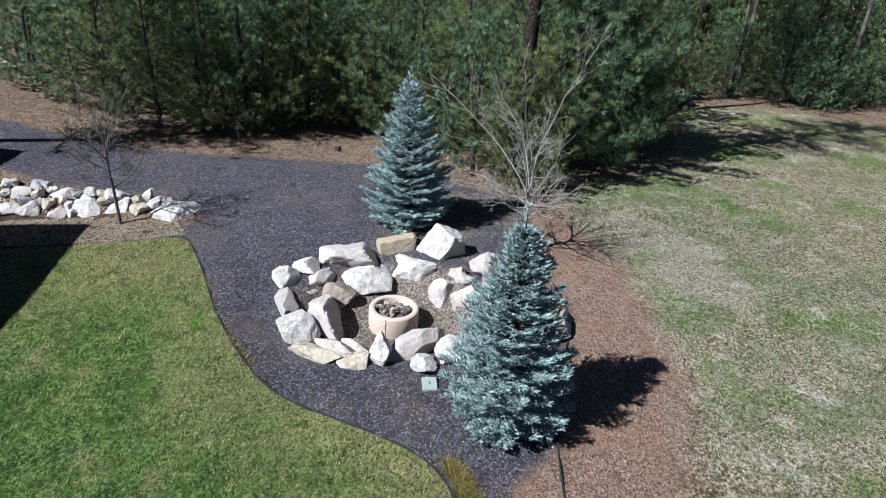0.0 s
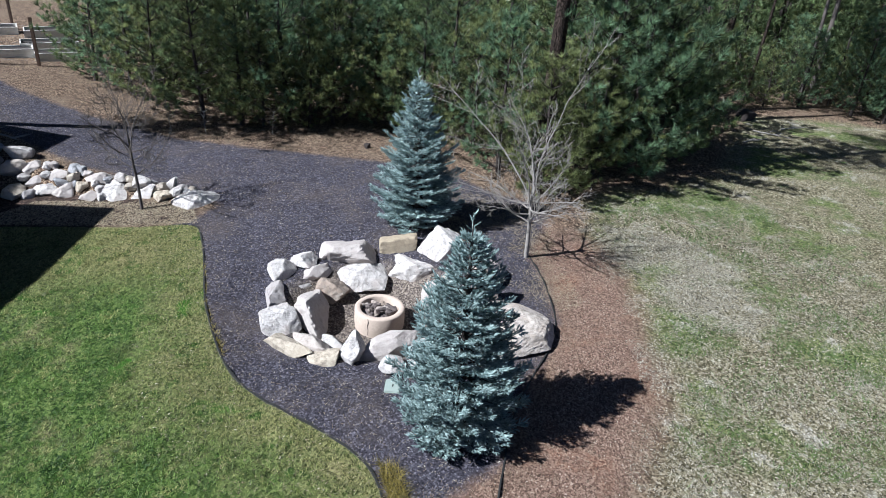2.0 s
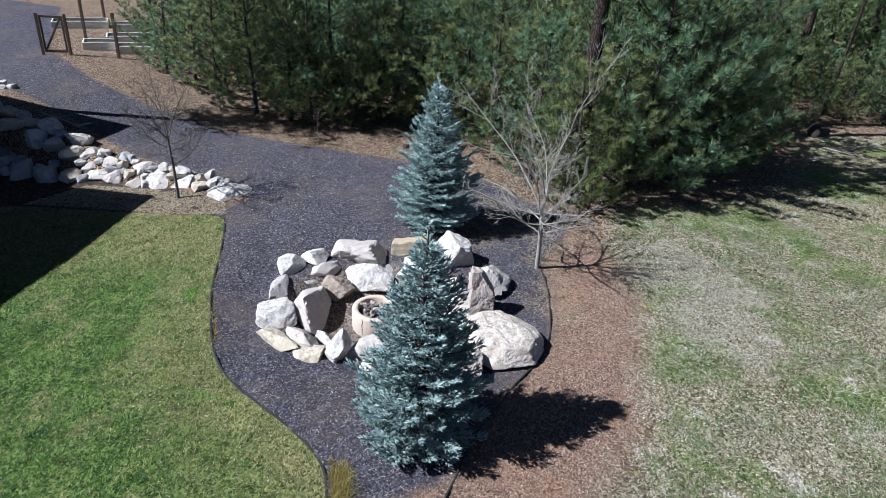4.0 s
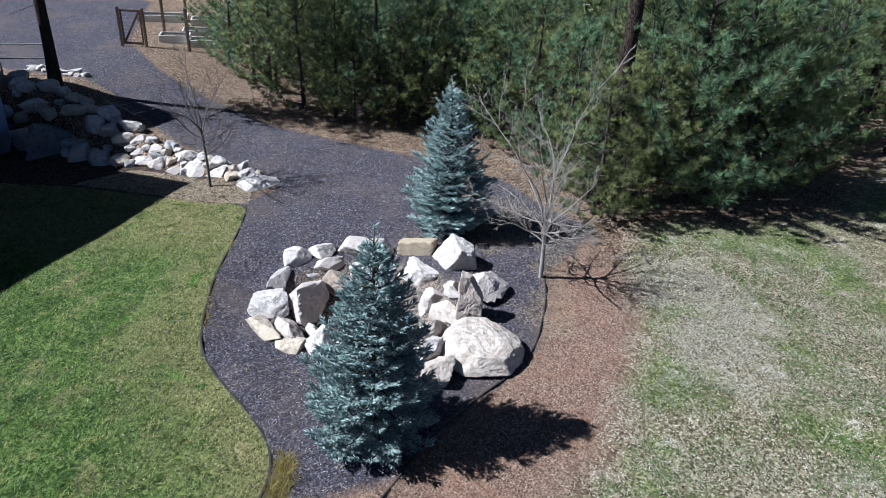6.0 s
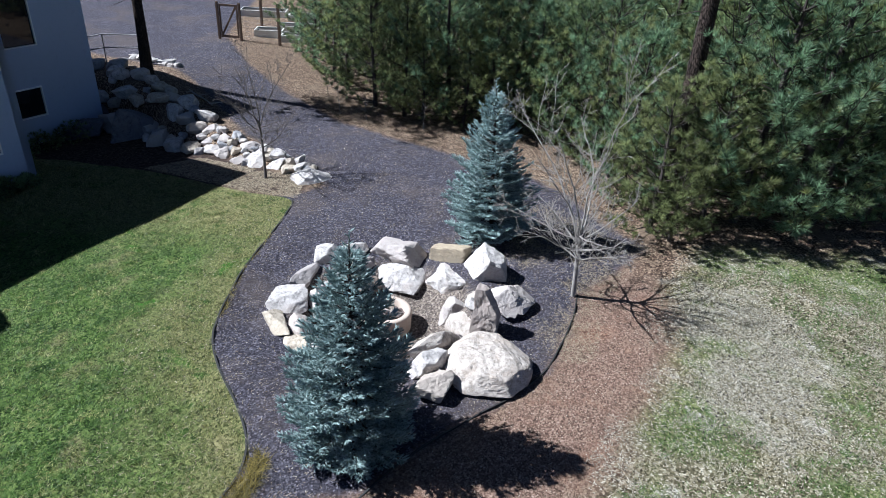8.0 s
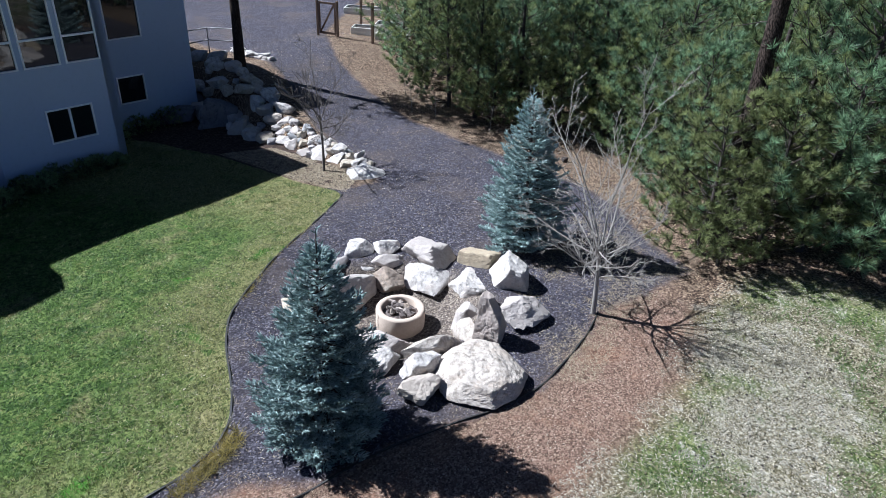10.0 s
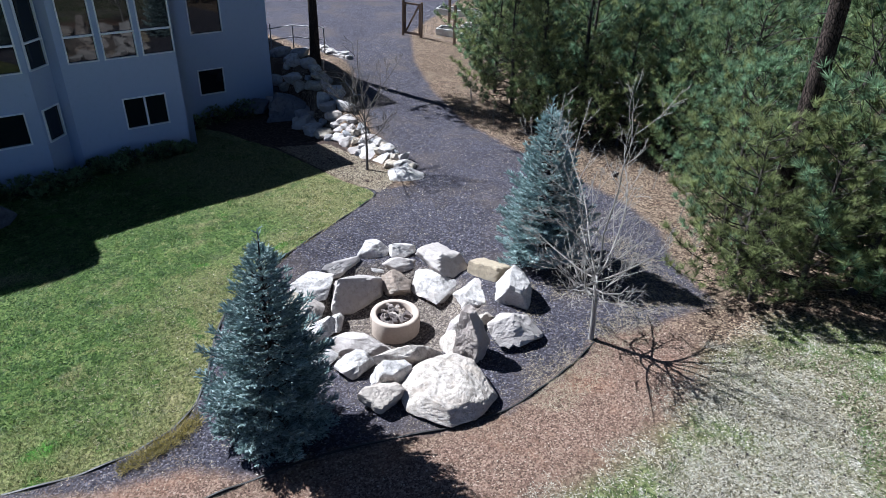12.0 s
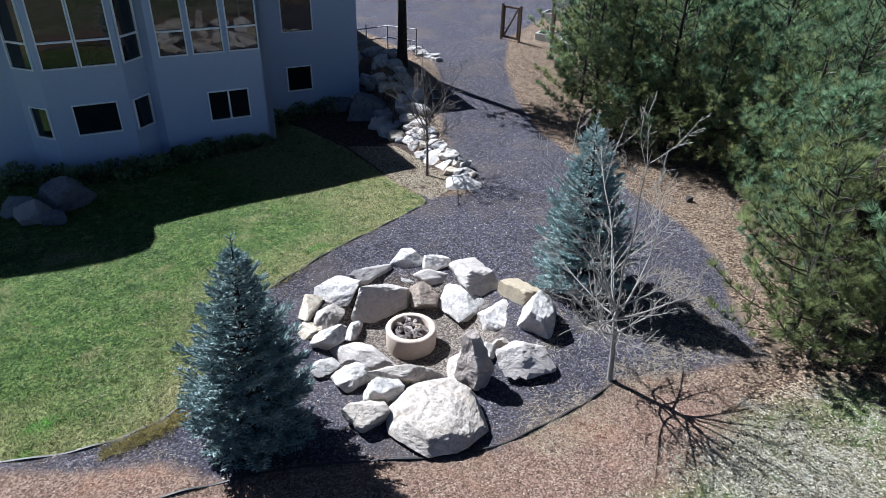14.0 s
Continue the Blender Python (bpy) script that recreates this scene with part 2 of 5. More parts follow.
M_GREY = rock_material("grey_granite", (0.31, 0.31, 0.32), (0.16, 0.16, 0.17), (0.36, 0.345, 0.33), (0.14, 0.14, 0.14))
M_SPRUCE = leaf_material("spruce_needles", (0.09, 0.14, 0.135), (0.4, 0.52, 0.51), 0.55, 0.05)
M_PINE = leaf_material("pine_needles", (0.012, 0.028, 0.011), (0.46, 0.6, 0.29), 0.33, 0.5, [(1.9, 3, 0.52, 0.66, (0.035, 0.04, 0.012), (0.46, 0.5, 0.2)), (1.3, 4, 0.68, 0.76, (0.05, 0.032, 0.02), (0.2, 0.14, 0.08))], 3.2)
M_PINE_DULL = leaf_material("pine_needles_olive", (0.017, 0.026, 0.01), (0.5, 0.57, 0.25), 0.33, 0.5, [(1.9, 3, 0.52, 0.66, (0.035, 0.04, 0.012), (0.46, 0.5, 0.2)), (1.3, 4, 0.68, 0.76, (0.05, 0.032, 0.02), (0.2, 0.14, 0.08))], 3.2)
M_PINE_BLUE = leaf_material("pine_needles_cool", (0.01, 0.028, 0.016), (0.4, 0.6, 0.35), 0.33, 0.5, [(1.9, 3, 0.52, 0.66, (0.035, 0.04, 0.012), (0.46, 0.5, 0.2)), (1.3, 4, 0.68, 0.76, (0.05, 0.032, 0.02), (0.2, 0.14, 0.08))], 3.2)
M_BARK = plain("pine_bark", (0.035, 0.027, 0.024), 0.95, 0, 0.75, 9, 0.03, (1, 1, 0.25))
M_TWIG = plain("grey_bark", (0.26, 0.24, 0.22), 0.9, 0, 0.3, 20, 0.004, (1, 1, 0.3))
M_DARKTWIG = plain("dark_bark", (0.1, 0.085, 0.078), 0.9, 0, 0.3, 20, 0.004, (1, 1, 0.3))
M_STUCCO = plain("stucco", (0.36, 0.42, 0.54), 0.9, 0, 0.12, 60, 0.004)
M_TRIM = plain("white_vinyl", (0.75, 0.75, 0.74), 0.45, 0, 0.06)
M_ROOF = plain("shingle", (0.12, 0.11, 0.1), 0.9, 0, 0.35, 20, 0.01)
M_EDGE = plain("black_edging", (0.018, 0.018, 0.018), 0.6, 0, 0.3)
M_CONCRETE = plain("cast_concrete", (0.46, 0.375, 0.31), 0.9, 0, 0.14, 22, 0.004)
M_CHAR = plain("charred_wood", (0.11, 0.09, 0.085), 0.95, 0, 0.7, 12, 0.01)
M_LID = plain("green_plastic", (0.27, 0.32, 0.29), 0.6, 0, 0.08)
M_WOOD = plain("weathered_wood", (0.13, 0.085, 0.06), 0.85, 0, 0.35, 16, 0.005, (1, 1, 0.2))
M_PALE = plain("pale_board", (0.62, 0.6, 0.56), 0.8, 0, 0.15, 12)
M_STEEL = plain("grey_steel", (0.25, 0.25, 0.26), 0.45, 0.8, 0.2)
M_STRAW = leaf_material("dry_straw", (0.16, 0.12, 0.075), (0.48, 0.41, 0.3), 0.7, 0.2)
M_GRASS = leaf_material("grass_blades", (0.012, 0.034, 0.006), (0.17, 0.28, 0.06), 0.5, 0.45, [(0.55, 6, 0.53, 0.66, (0.04, 0.052, 0.013), (0.32, 0.36, 0.12)), (4.5, 6, 0.54, 0.62, (0.09, 0.1, 0.03), (0.4, 0.4, 0.17)), (2.4, 7, 0.54, 0.62, (0.09, 0.1, 0.028), (0.42, 0.43, 0.17)), (1.5, 8, 0.52, 0.6, (0.01, 0.036, 0.005), (0.055, 0.13, 0.02)), (7.0, 5, 0.57, 0.66, (0.012, 0.03, 0.005), (0.06, 0.12, 0.02))])


def blade_dryness(mat):
    """Straw-coloured blades along the lawn's border, greener ones inside."""
    n = Nodes(mat.name, 0.5, 0.0, mat)
    old = n.bsdf.inputs["Base Color"].links[0].from_socket
    dry = n.step(n.math("ADD", n.attr("lawn"), n.math("MULTIPLY", n.noise(0.7, 6, 0.65), 3.2)), 3.4, 1.6)
    north = n.add("ShaderNodeSeparateXYZ")
    n.t.links.new(n.pos, north.inputs[0])
    dry = n.math("MAXIMUM", dry, n.step(n.math("ADD", north.outputs[1], n.math("MULTIPLY", n.noise(0.8, 5, 0.65), 4.0)), 12.2, 14.2))
    col = n.mix(n.math("MULTIPLY", dry, 0.75), old, n.ramp(n.island(), [(0.1, (0.05, 0.052, 0.016)), (0.9, (0.4, 0.375, 0.16))]))
    for node in n.t.nodes:
        if node.type in ("BSDF_PRINCIPLED", "BSDF_TRANSLUCENT"):
            n.t.links.new(col, node.inputs[0])


blade_dryness(M_GRASS)
M_LITTER = leaf_material("needle_litter", (0.05, 0.033, 0.024), (0.4, 0.31, 0.225), 0.85, 0.1, [(3.0, 6, 0.5, 0.62, (0.04, 0.022, 0.016), (0.22, 0.14, 0.1))])
M_MEADOW = leaf_material("meadow_blades", (0.045, 0.038, 0.02), (0.34, 0.3, 0.195), 0.7, 0.3, [(0.42, 6, 0.48, 0.6, (0.04, 0.07, 0.018), (0.25, 0.31, 0.11)), (3.1, 10, 0.5, 0.7, (0.17, 0.155, 0.115), (0.62, 0.59, 0.49)), (1.9, 9, 0.56, 0.7, (0.03, 0.07, 0.018), (0.18, 0.28, 0.09)), (4.0, 8, 0.56, 0.68, (0.03, 0.025, 0.014), (0.13, 0.105, 0.06))])
M_FLECK = leaf_material("bleached_leaf", (0.2, 0.165, 0.115), (0.72, 0.67, 0.55), 0.8, 0.25)
M_THATCH = leaf_material("matted_straw", (0.1, 0.088, 0.06), (0.6, 0.565, 0.47), 0.8, 0.3)
M_CLUMP = leaf_material("meadow_green", (0.04, 0.085, 0.022), (0.22, 0.34, 0.11), 0.6, 0.55)
M_TUFT = leaf_material("yellow_green_tuft", (0.05, 0.046, 0.01), (0.28, 0.22, 0.055), 0.6, 0.3)
n_ = Nodes("window_glass", 0.03)
n_.bsdf.inputs["Base Color"].default_value = (0.01, 0.012, 0.014, 1)
n_.bsdf.inputs["Specular IOR Level"].default_value = 0.6
M_GLASS = n_.mat


# ---- mesh helpers ----
def mesh(name, verts, faces, mat=None, smooth=False):
    """A mesh from arrays of points and of equal-sided faces."""
    v, f = np.asarray(verts, np.float32), np.asarray(faces, np.int32)
    me = bpy.data.meshes.new(name)
    me.vertices.add(len(v))
    me.vertices.foreach_set("co", v.ravel())
    k = f.shape[1]
    me.loops.add(f.size)
    me.loops.foreach_set("vertex_index", f.ravel())
    me.polygons.add(len(f))
    me.polygons.foreach_set("loop_start", np.arange(0, f.size, k, dtype=np.int32))
    me.polygons.foreach_set("use_smooth", np.full(len(f), smooth))
    me.update(calc_edges=True)
    if mat:
        me.materials.append(mat)
    return me


def attach(ob, parent, m=None):
    ob.parent = parent
    if m is not None:
        ob.matrix_basis = m
    return ob


def part(name, bm, mat, parent, label="", m=None):
    """One bmesh as one mesh object under a thing or a part."""
    me = bpy.data.meshes.new(name)
    bm.to_mesh(me)
    bm.free()
    me.materials.append(mat)
    ob = new(name, me)
    if parent is not None:
        attach(ob, parent)
    if m is not None:
        ob.matrix_basis = m
    return tagged(ob, label) if label else ob


def box_bm(x0, y0, z0, x1, y1, z1, bevel=0.0, bm=None):
    bm = bm or bmesh.new()
    r = bmesh.ops.create_cube(bm, size=1.0, matrix=Matrix.LocRotScale(((x0 + x1) / 2, (y0 + y1) / 2, (z0 + z1) / 2), None, (abs(x1 - x0), abs(y1 - y0), abs(z1 - z0))))
    if bevel:
        es = list({e for v in r["verts"] for e in v.link_edges})
        bmesh.ops.bevel(bm, geom=es, offset=bevel, segments=2, affect="EDGES")
    return bm


def tube(points, radii, sides=6):
    """Points and triangles of a tapered tube along a line."""
    p, r = np.asarray(points, float), np.asarray(radii, float)
    d = np.gradient(p, axis=0)
    d /= np.linalg.norm(d, axis=1)[:, None] + 1e-9
    a = np.cross(d, np.where(np.abs(d[:, 2:3]) > 0.9, [[1.0, 0, 0]], [[0, 0, 1.0]]))
    a /= np.linalg.norm(a, axis=1)[:, None] + 1e-9
    b = np.cross(d, a)
    th = np.arange(sides) * 2 * np.pi / sides
    v = p[:, None] + r[:, None, None] * (np.cos(th)[None, :, None] * a[:, None] + np.sin(th)[None, :, None] * b[:, None])
    n = len(p)
    i = np.arange(n - 1)[:, None] * sides + np.arange(sides)[None]
    j = np.arange(n - 1)[:, None] * sides + (np.arange(sides)[None] + 1) % sides
    f = np.concatenate([np.stack([i, j, j + sides], -1).reshape(-1, 3), np.stack([i, j + sides, i + sides], -1).reshape(-1, 3)])
    return v.reshape(-1, 3), f


class Pile:
    """Gathers triangles."""

    def __init__(self):
        self.v, self.f, self.n = [], [], 0

    def add(self, v, f):
        self.v.append(np.asarray(v))
        self.f.append(np.asarray(f) + self.n)
        self.n += len(v)

    def object(self, name, mat, parent=None, smooth=False, label=""):
        ob = new(name, mesh(name, np.concatenate(self.v), np.concatenate(self.f), mat, smooth))
        if parent is not None:
            attach(ob, parent)
        return tagged(ob, label) if label else ob


def unit(v):
    return v / (np.linalg.norm(v, axis=-1, keepdims=True) + 1e-9)


def needles(pile, base, axis, count, length, width, lo, hi, r):
    """Thin triangles that spread round an axis at each base, by angles lo to hi."""
    base, axis = np.repeat(base, count, 0), unit(np.repeat(axis, count, 0))
    n = len(base)
    side = unit(np.cross(axis, r.normal(size=(n, 3))))
    ang = np.radians(r.uniform(lo, hi, (n, 1)))
    d = np.cos(ang) * axis + np.sin(ang) * side
    w = unit(np.cross(d, r.normal(size=(n, 3)))) * width / 2
    tip = base + d * length * r.uniform(0.7, 1.15, (n, 1))
    v = np.stack([base - w, base + w, tip], 1).reshape(-1, 3)
    pile.add(v, np.arange(3 * n).reshape(-1, 3))


# ---- terrain ----
def path_distance(px, py, line, closed):
    """Distance from points to a line of corners; for a closed one positive inside."""
    best = np.full(px.shape, 1e9)
    inside = np.zeros(px.shape, bool)
    pts = line + line[:1] if closed else line
    for (x0, y0), (x1, y1) in zip(pts[:-1], pts[1:]):
        dx, dy = x1 - x0, y1 - y0
        s = np.clip(((px - x0) * dx + (py - y0) * dy) / (dx * dx + dy * dy), 0, 1)
        best = np.minimum(best, np.hypot(px - x0 - s * dx, py - y0 - s * dy))
        if closed:
            hit = ((y0 > py) != (y1 > py)) & (px < x0 + (py - y0) * dx / (dy if dy else 1e-9))
            inside ^= hit
    return np.where(inside, best, -best) if closed else best


LAWN_EDGE = [(-0.9, 13.45), (0.05, 13.35), (0.34, 13.2), (0.42, 12.7), (0.5, 11.9), (0.54, 11.1), (0.58, 10.1), (0.72, 9.25), (0.88, 8.45), (1.1, 7.8), (1.6, 7.12),
             (2.1, 6.6), (2.5, 6.12), (2.75, 5.7), (2.83, 5.2), (2.73, 4.65), (2.5, 4.1), (2.05, 3.45), (1.3, 2.6), (0, 1.5), (-3, -1.5), (-7, -6)]
LAWN = LAWN_EDGE + [(-16, -8), (-16, 14.9), (-7, 14.9), (-4.5, 14.5), (-2.5, 13.9)]
EDGING = [(7.0, 10.85), (6.97, 10.3), (6.9, 9.8), (6.77, 9.2), (6.55, 8.35), (6.05, 7.58), (5.5, 7.0), (4.8, 6.08), (4.47, 5.4), (4.2, 4.9), (3.9, 4.2)]
GRAVEL = EDGING[:9] + [(4.0, 5.2), (3.5, 4.9), (3.05, 4.2), (2.3, 3.5), (1.7, 3.0), (1.0, 4.5), (-0.5, 8), (-0.5, 13.2), (0.3, 13.7), (0.8, 14.3), (-0.5, 15.35), (-2.4, 16.5), (-4.2, 18.3), (-6.0, 20.0), (-7.4, 21.0), (-12, 22.3), (-30, 22),
                       (-30, 44), (-11, 36), (-9.2, 30), (-8.2, 26.7), (-5.4, 23.0), (-3.0, 20.7), (-0.4, 18.8), (1.4, 17.95), (4.0, 17.1), (5.4, 16.45), (6.7, 15.5), (7.4, 14.2), (8.0, 13.6), (8.5, 13.2), (7.8, 12.0)]
SOIL = [(6.9, 11.2), (8.0, 12.2), (8.7, 11.4), (8.85, 10.6), (8.6, 9.2), (8.15, 8.1), (7.75, 6.8), (7.2, 5.9), (6.2, 4.8), (5.0, 3.6), (3.5, 1.4), (1.9, -1.2), (-0.5, -5), (-3, -10), (-8, -10), (2.6, 4.3), (3.2, 5.2), (4.4, 5.3), (6.4, 8)]
MEADOW = [(9.5, 13.2), (10, 13.7), (12, 13.8), (14.6, 15), (20, 20.4), (23.5, 19.6), (27, 16.6), (60, 8), (60, -20), (-2, -20), (-1.5, -9), (0.5, -4.5), (2.6, -1.2), (4.1, 1.4), (5.5, 3.6), (6.3, 4.7), (7.3, 5.85), (7.85, 6.8), (8.25, 8.1), (8.7, 9.2), (8.95, 10.6), (8.9, 11.6), (9.4, 12.4)]
THATCH = [(8.9, 11.7), (10.0, 11.7), (10.9, 11.2), (11.3, 9.7), (10.8, 8.5), (10.0, 7.7), (9.1, 7.9), (8.9, 9.6)]
HEARTH = [(3.5 + 1.75 * math.cos(k * 0.524), 9.65 + 1.6 * math.sin(k * 0.524)) for k in range(12)]
# mulch bed along house and bank, coloured dark for the shade there
SHADED_MULCH = [(0.2, 13.45), (-2.5, 13.75), (-4.4, 12.7), (-5.6, 11.2), (-6.2, 9.6), (-6.9, 7.6), (-7.6, 5.6), (-9.5, 5.0), (-14, 12), (-11, 18), (-6, 17.4), (-3.2, 15.9), (-1.4, 15.1), (0.3, 14.2)]
BANK = [(1.6, 14.1), (0.5, 14.5), (-0.35, 14.93), (-1.4, 15.38), (-2.1, 15.62), (-3.2, 16.15), (-6.0, 17.7), (-8.5, 18.8), (-14, 21), (-30, 22)]
PIT = (3.5, 9.6)


def smooth(x, lo, hi):
    t = np.clip((x - lo) / (hi - lo), 0, 1)
    return t * t * (3 - 2 * t)


def height(px, py):
    """The ground's height over the plan."""
    px, py = np.asarray(px, float), np.asarray(py, float)
    d = path_distance(px, py, BANK, False)
    bx = np.interp(px, [b[0] for b in BANK[::-1]], [b[1] for b in BANK[::-1]])
    side = np.where(py > bx, d, -d)
    low = -0.03 - 0.085 * np.clip(0.3 - px, 0, 8.5)
    high = 0.02 + 0.055 * np.clip(-0.5 - px, 0, 6.5) + 0.004 * np.clip(py - 18, 0, 60)
    high = high + 0.25 * np.exp(-((px + 7.1) ** 2 + (py - 19.0) ** 2) / 3.0)
    z = low + (high - low) * np.where(px > 1.6, smooth(px, -2, 3), smooth(side, -0.4, 0.35))
    r = np.hypot(px - PIT[0], py - PIT[1])
    z = z - 0.12 * (1 - smooth(r, 2.1, 3.0)) * (1 - smooth(px, 3.6, 5.0)) - (0.42 - 0.02) * (1 - smooth(r, 1.0, 1.75))
    wave = 0.03 * np.sin(px * 0.9 + 1.3 * np.sin(py * 0.5)) * np.sin(py * 0.8 + 0.7 * np.sin(px * 0.6))
    return z + wave * smooth(r, 2.5, 5)


def z_at(x, y):
    return float(height(np.array([x]), np.array([y]))[0])


def build_ground():
    step, x0, x1, y0, y1 = 0.16, -22.0, 34.0, -8.0, 40.0
    xs, ys = np.arange(x0, x1 + step, step), np.arange(y0, y1 + step, step)
    gx, gy = np.meshgrid(xs, ys)
    gx, gy = gx.ravel(), gy.ravel()
    gz = height(gx, gy)
    gz = gz + rng.normal(size=gz.shape) * 0.006
    nx, ny = len(xs), len(ys)
    i = (np.arange(ny - 1)[:, None] * nx + np.arange(nx - 1)[None]).ravel()
    quads = np.stack([i, i + 1, i + nx + 1, i + nx], 1)
    # the coarse rest, out to the horizon
    rim = [(xs[k], ys[0]) for k in range(0, nx, 25)] + [(xs[-1], ys[k]) for k in range(0, ny, 25)] + [(xs[k], ys[-1]) for k in range(nx - 1, 0, -25)] + [(xs[0], ys[k]) for k in range(ny - 1, 0, -25)]
    fields = {k: path_distance(gx, gy, poly, True) for k, poly in (("lawn", LAWN), ("gravel", GRAVEL), ("soil", SOIL), ("meadow", MEADOW), ("thatch", THATCH), ("hearth", HEARTH), ("mulch", SHADED_MULCH))}
    zone = np.where(fields["lawn"][quads].mean(1) > 0, 0, np.where(fields["gravel"][quads].mean(1) > 0, 1, 2))
    pts = np.stack([gx, gy, gz], 1)
    for code, name, label, cat in ((0, "lawn", "short green lawn with yellowed patches", "lawn"), (1, "gravel_path", "dark crushed gravel path strewn with needles", "path"),
                                   (2, "ground", "needle litter, bare soil and dormant meadow grass", "ground")):
        q = quads[zone == code]
        used, inv = np.unique(q, return_inverse=True)
        me = mesh(name, pts[used], inv.reshape(-1, 4), M_GROUND, True)
        for key, f in fields.items():
            me.attributes.new(key, "FLOAT", "POINT").data.foreach_set("value", f[used].astype(np.float32))
        tagged(new(name, me), label, cat, kind="structure")
    c = Vector(((x0 + x1) / 2, (y0 + y1) / 2, 0))
    v, f = [], []
    for k, (x, y) in enumerate(rim):
        far = Vector((x, y, 0)) - c
        v += [(x, y, z_at(x, y) - 0.03), (c.x + far.x * 30, c.y + far.y * 30, 0.5)]
        a, b = 2 * k, 2 * ((k + 1) % len(rim))
        f.append((a, a + 1, b + 1, b))
    me = mesh("far_ground", v, f, M_GROUND)
    for key in ("lawn", "gravel", "soil", "meadow", "thatch", "hearth", "mulch"):
        me.attributes.new(key, "FLOAT", "POINT").data.foreach_set("value", np.full(len(v), -9.0 if key != "meadow" else 0.0, np.float32))
    tagged(new("far_ground", me), "distant needle-strewn forest floor and rough grass", "ground", kind="structure")


build_ground()


# ---- edging strips ----
def ribbon(name, line, high, thick, label):
    """A thin upright strip that follows the ground along a smoothed line."""
    p = np.array(line, float)
    for _ in range(3):
        p = np.concatenate([p[:1], np.stack([p[:-1] * 0.75 + p[1:] * 0.25, p[:-1] * 0.25 + p[1:] * 0.75], 1).reshape(-1, 2), p[-1:]])
    d = unit(np.gradient(p, axis=0))
    s = np.stack([-d[:, 1], d[:, 0]], 1) * thick / 2
    z = height(p[:, 0], p[:, 1])
    wob = high + 0.012 * np.sin(np.arange(len(p)) * 0.7)
    ring = [np.column_stack([p - s, z - 0.08]), np.column_stack([p - s * 0.8, z + wob]), np.column_stack([p + s * 0.8, z + wob]), np.column_stack([p + s, z - 0.08])]
    v = np.stack(ring, 1).reshape(-1, 3)
    i = np.arange(len(p) - 1)[:, None] * 4 + np.arange(3)[None]
    f = np.stack([i, i + 1, i + 5, i + 4], -1).reshape(-1, 4)
    return tagged(new(name, mesh(name, v, f, M_EDGE, False)), label, "edging", "garden edging")


ribbon("lawn_edging", LAWN_EDGE[1:], 0.015, 0.035, "black plastic edging strip between lawn and gravel")
ribbon("path_edging", EDGING, 0.022, 0.028, "black plastic edging strip round the gravel fire circle")


# ---- rocks ----
ICO = {}
for sub in (3, 4, 5):
    b_ = bmesh.new()
    bmesh.ops.create_icosphere(b_, subdivisions=sub, radius=1.0)
    b_.verts.ensure_lookup_table()
    ICO[sub] = (np.array([v.co[:] for v in b_.verts]), np.array([[v.index for v in f.verts] for f in b_.faces]))
    b_.free()


def rock_mesh(name, size, seed, mat, sub=4, cuts=7, sharp=120, rough=0.045, taper=0.0, jitter=0.24, dome=False):
    """A quarried boulder: a block with jittered faces and broken corners, softly worn, with a rough skin."""
    r = np.random.default_rng(seed)
    d, f = ICO[sub]
    planes = [(np.array(a, float), 1.0) for a in ((1, 0, 0), (-1, 0, 0), (0, 1, 0), (0, -1, 0), (0, 0, 1), (0, 0, -1))]
    nrm = [unit(a + r.normal(size=3) * jitter) for a, _ in planes]
    dist = [r.uniform(0.86, 1.0) for _ in planes]
    for _ in range(cuts):
        nrm.append(unit(r.choice([-1, 1], 3) * r.uniform(0.25, 1.0, 3)))
        dist.append(r.uniform(0.8, 1.16))
    if dome:
        for count, rise, away in ((8, 14, 0.94), (6, 48, 1.02), (5, -35, 1.0)):
            for a in np.arange(count) * 6.283 / count + r.uniform(0, 1):
                nrm.append(unit(np.array([math.cos(a) * math.cos(radians(rise)), math.sin(a) * math.cos(radians(rise)), math.sin(radians(rise))]) + r.normal(size=3) * 0.07))
                dist.append(away * r.uniform(0.92, 1.05))
    q = np.maximum(d @ np.array(nrm).T / np.array(dist), 0)
    rad = 1 / (q ** sharp).sum(1) ** (1 / sharp)
    v = d * rad[:, None]
    if taper:
        v[:, :2] *= (1 - taper * (v[:, 2:3] * 0.5 + 0.5))
    half = np.array(size) / 2
    p = v * half
    off = Vector(r.uniform(-50, 50, 3))
    k = float(min(size))
    amp = np.array([noise.fractal(Vector(c) * (1.6 / max(k, 0.3)) + off, 0.65, 2.1, 6) for c in p])
    ridge = np.array([abs(noise.noise(Vector(c) * (3.2 / max(k, 0.3)) + off)) for c in p])
    p = p + unit(v / half) * ((amp * rough + (0.25 - ridge) * rough * 0.6) * max(k, 0.25))[:, None]
    return mesh(name, p, f, mat, False)


def rock(name, x, y, z, size, turn, seed, mat, label, group="", tilt=(0, 0), **kw):
    ob = new(name, rock_mesh(name, size, seed, mat, **kw))
    ob.matrix_world = pose(x, y, z, tilt[0], tilt[1], turn)
    return tagged(ob, label, "boulder", group)


RING = "boulders of the fire circle"
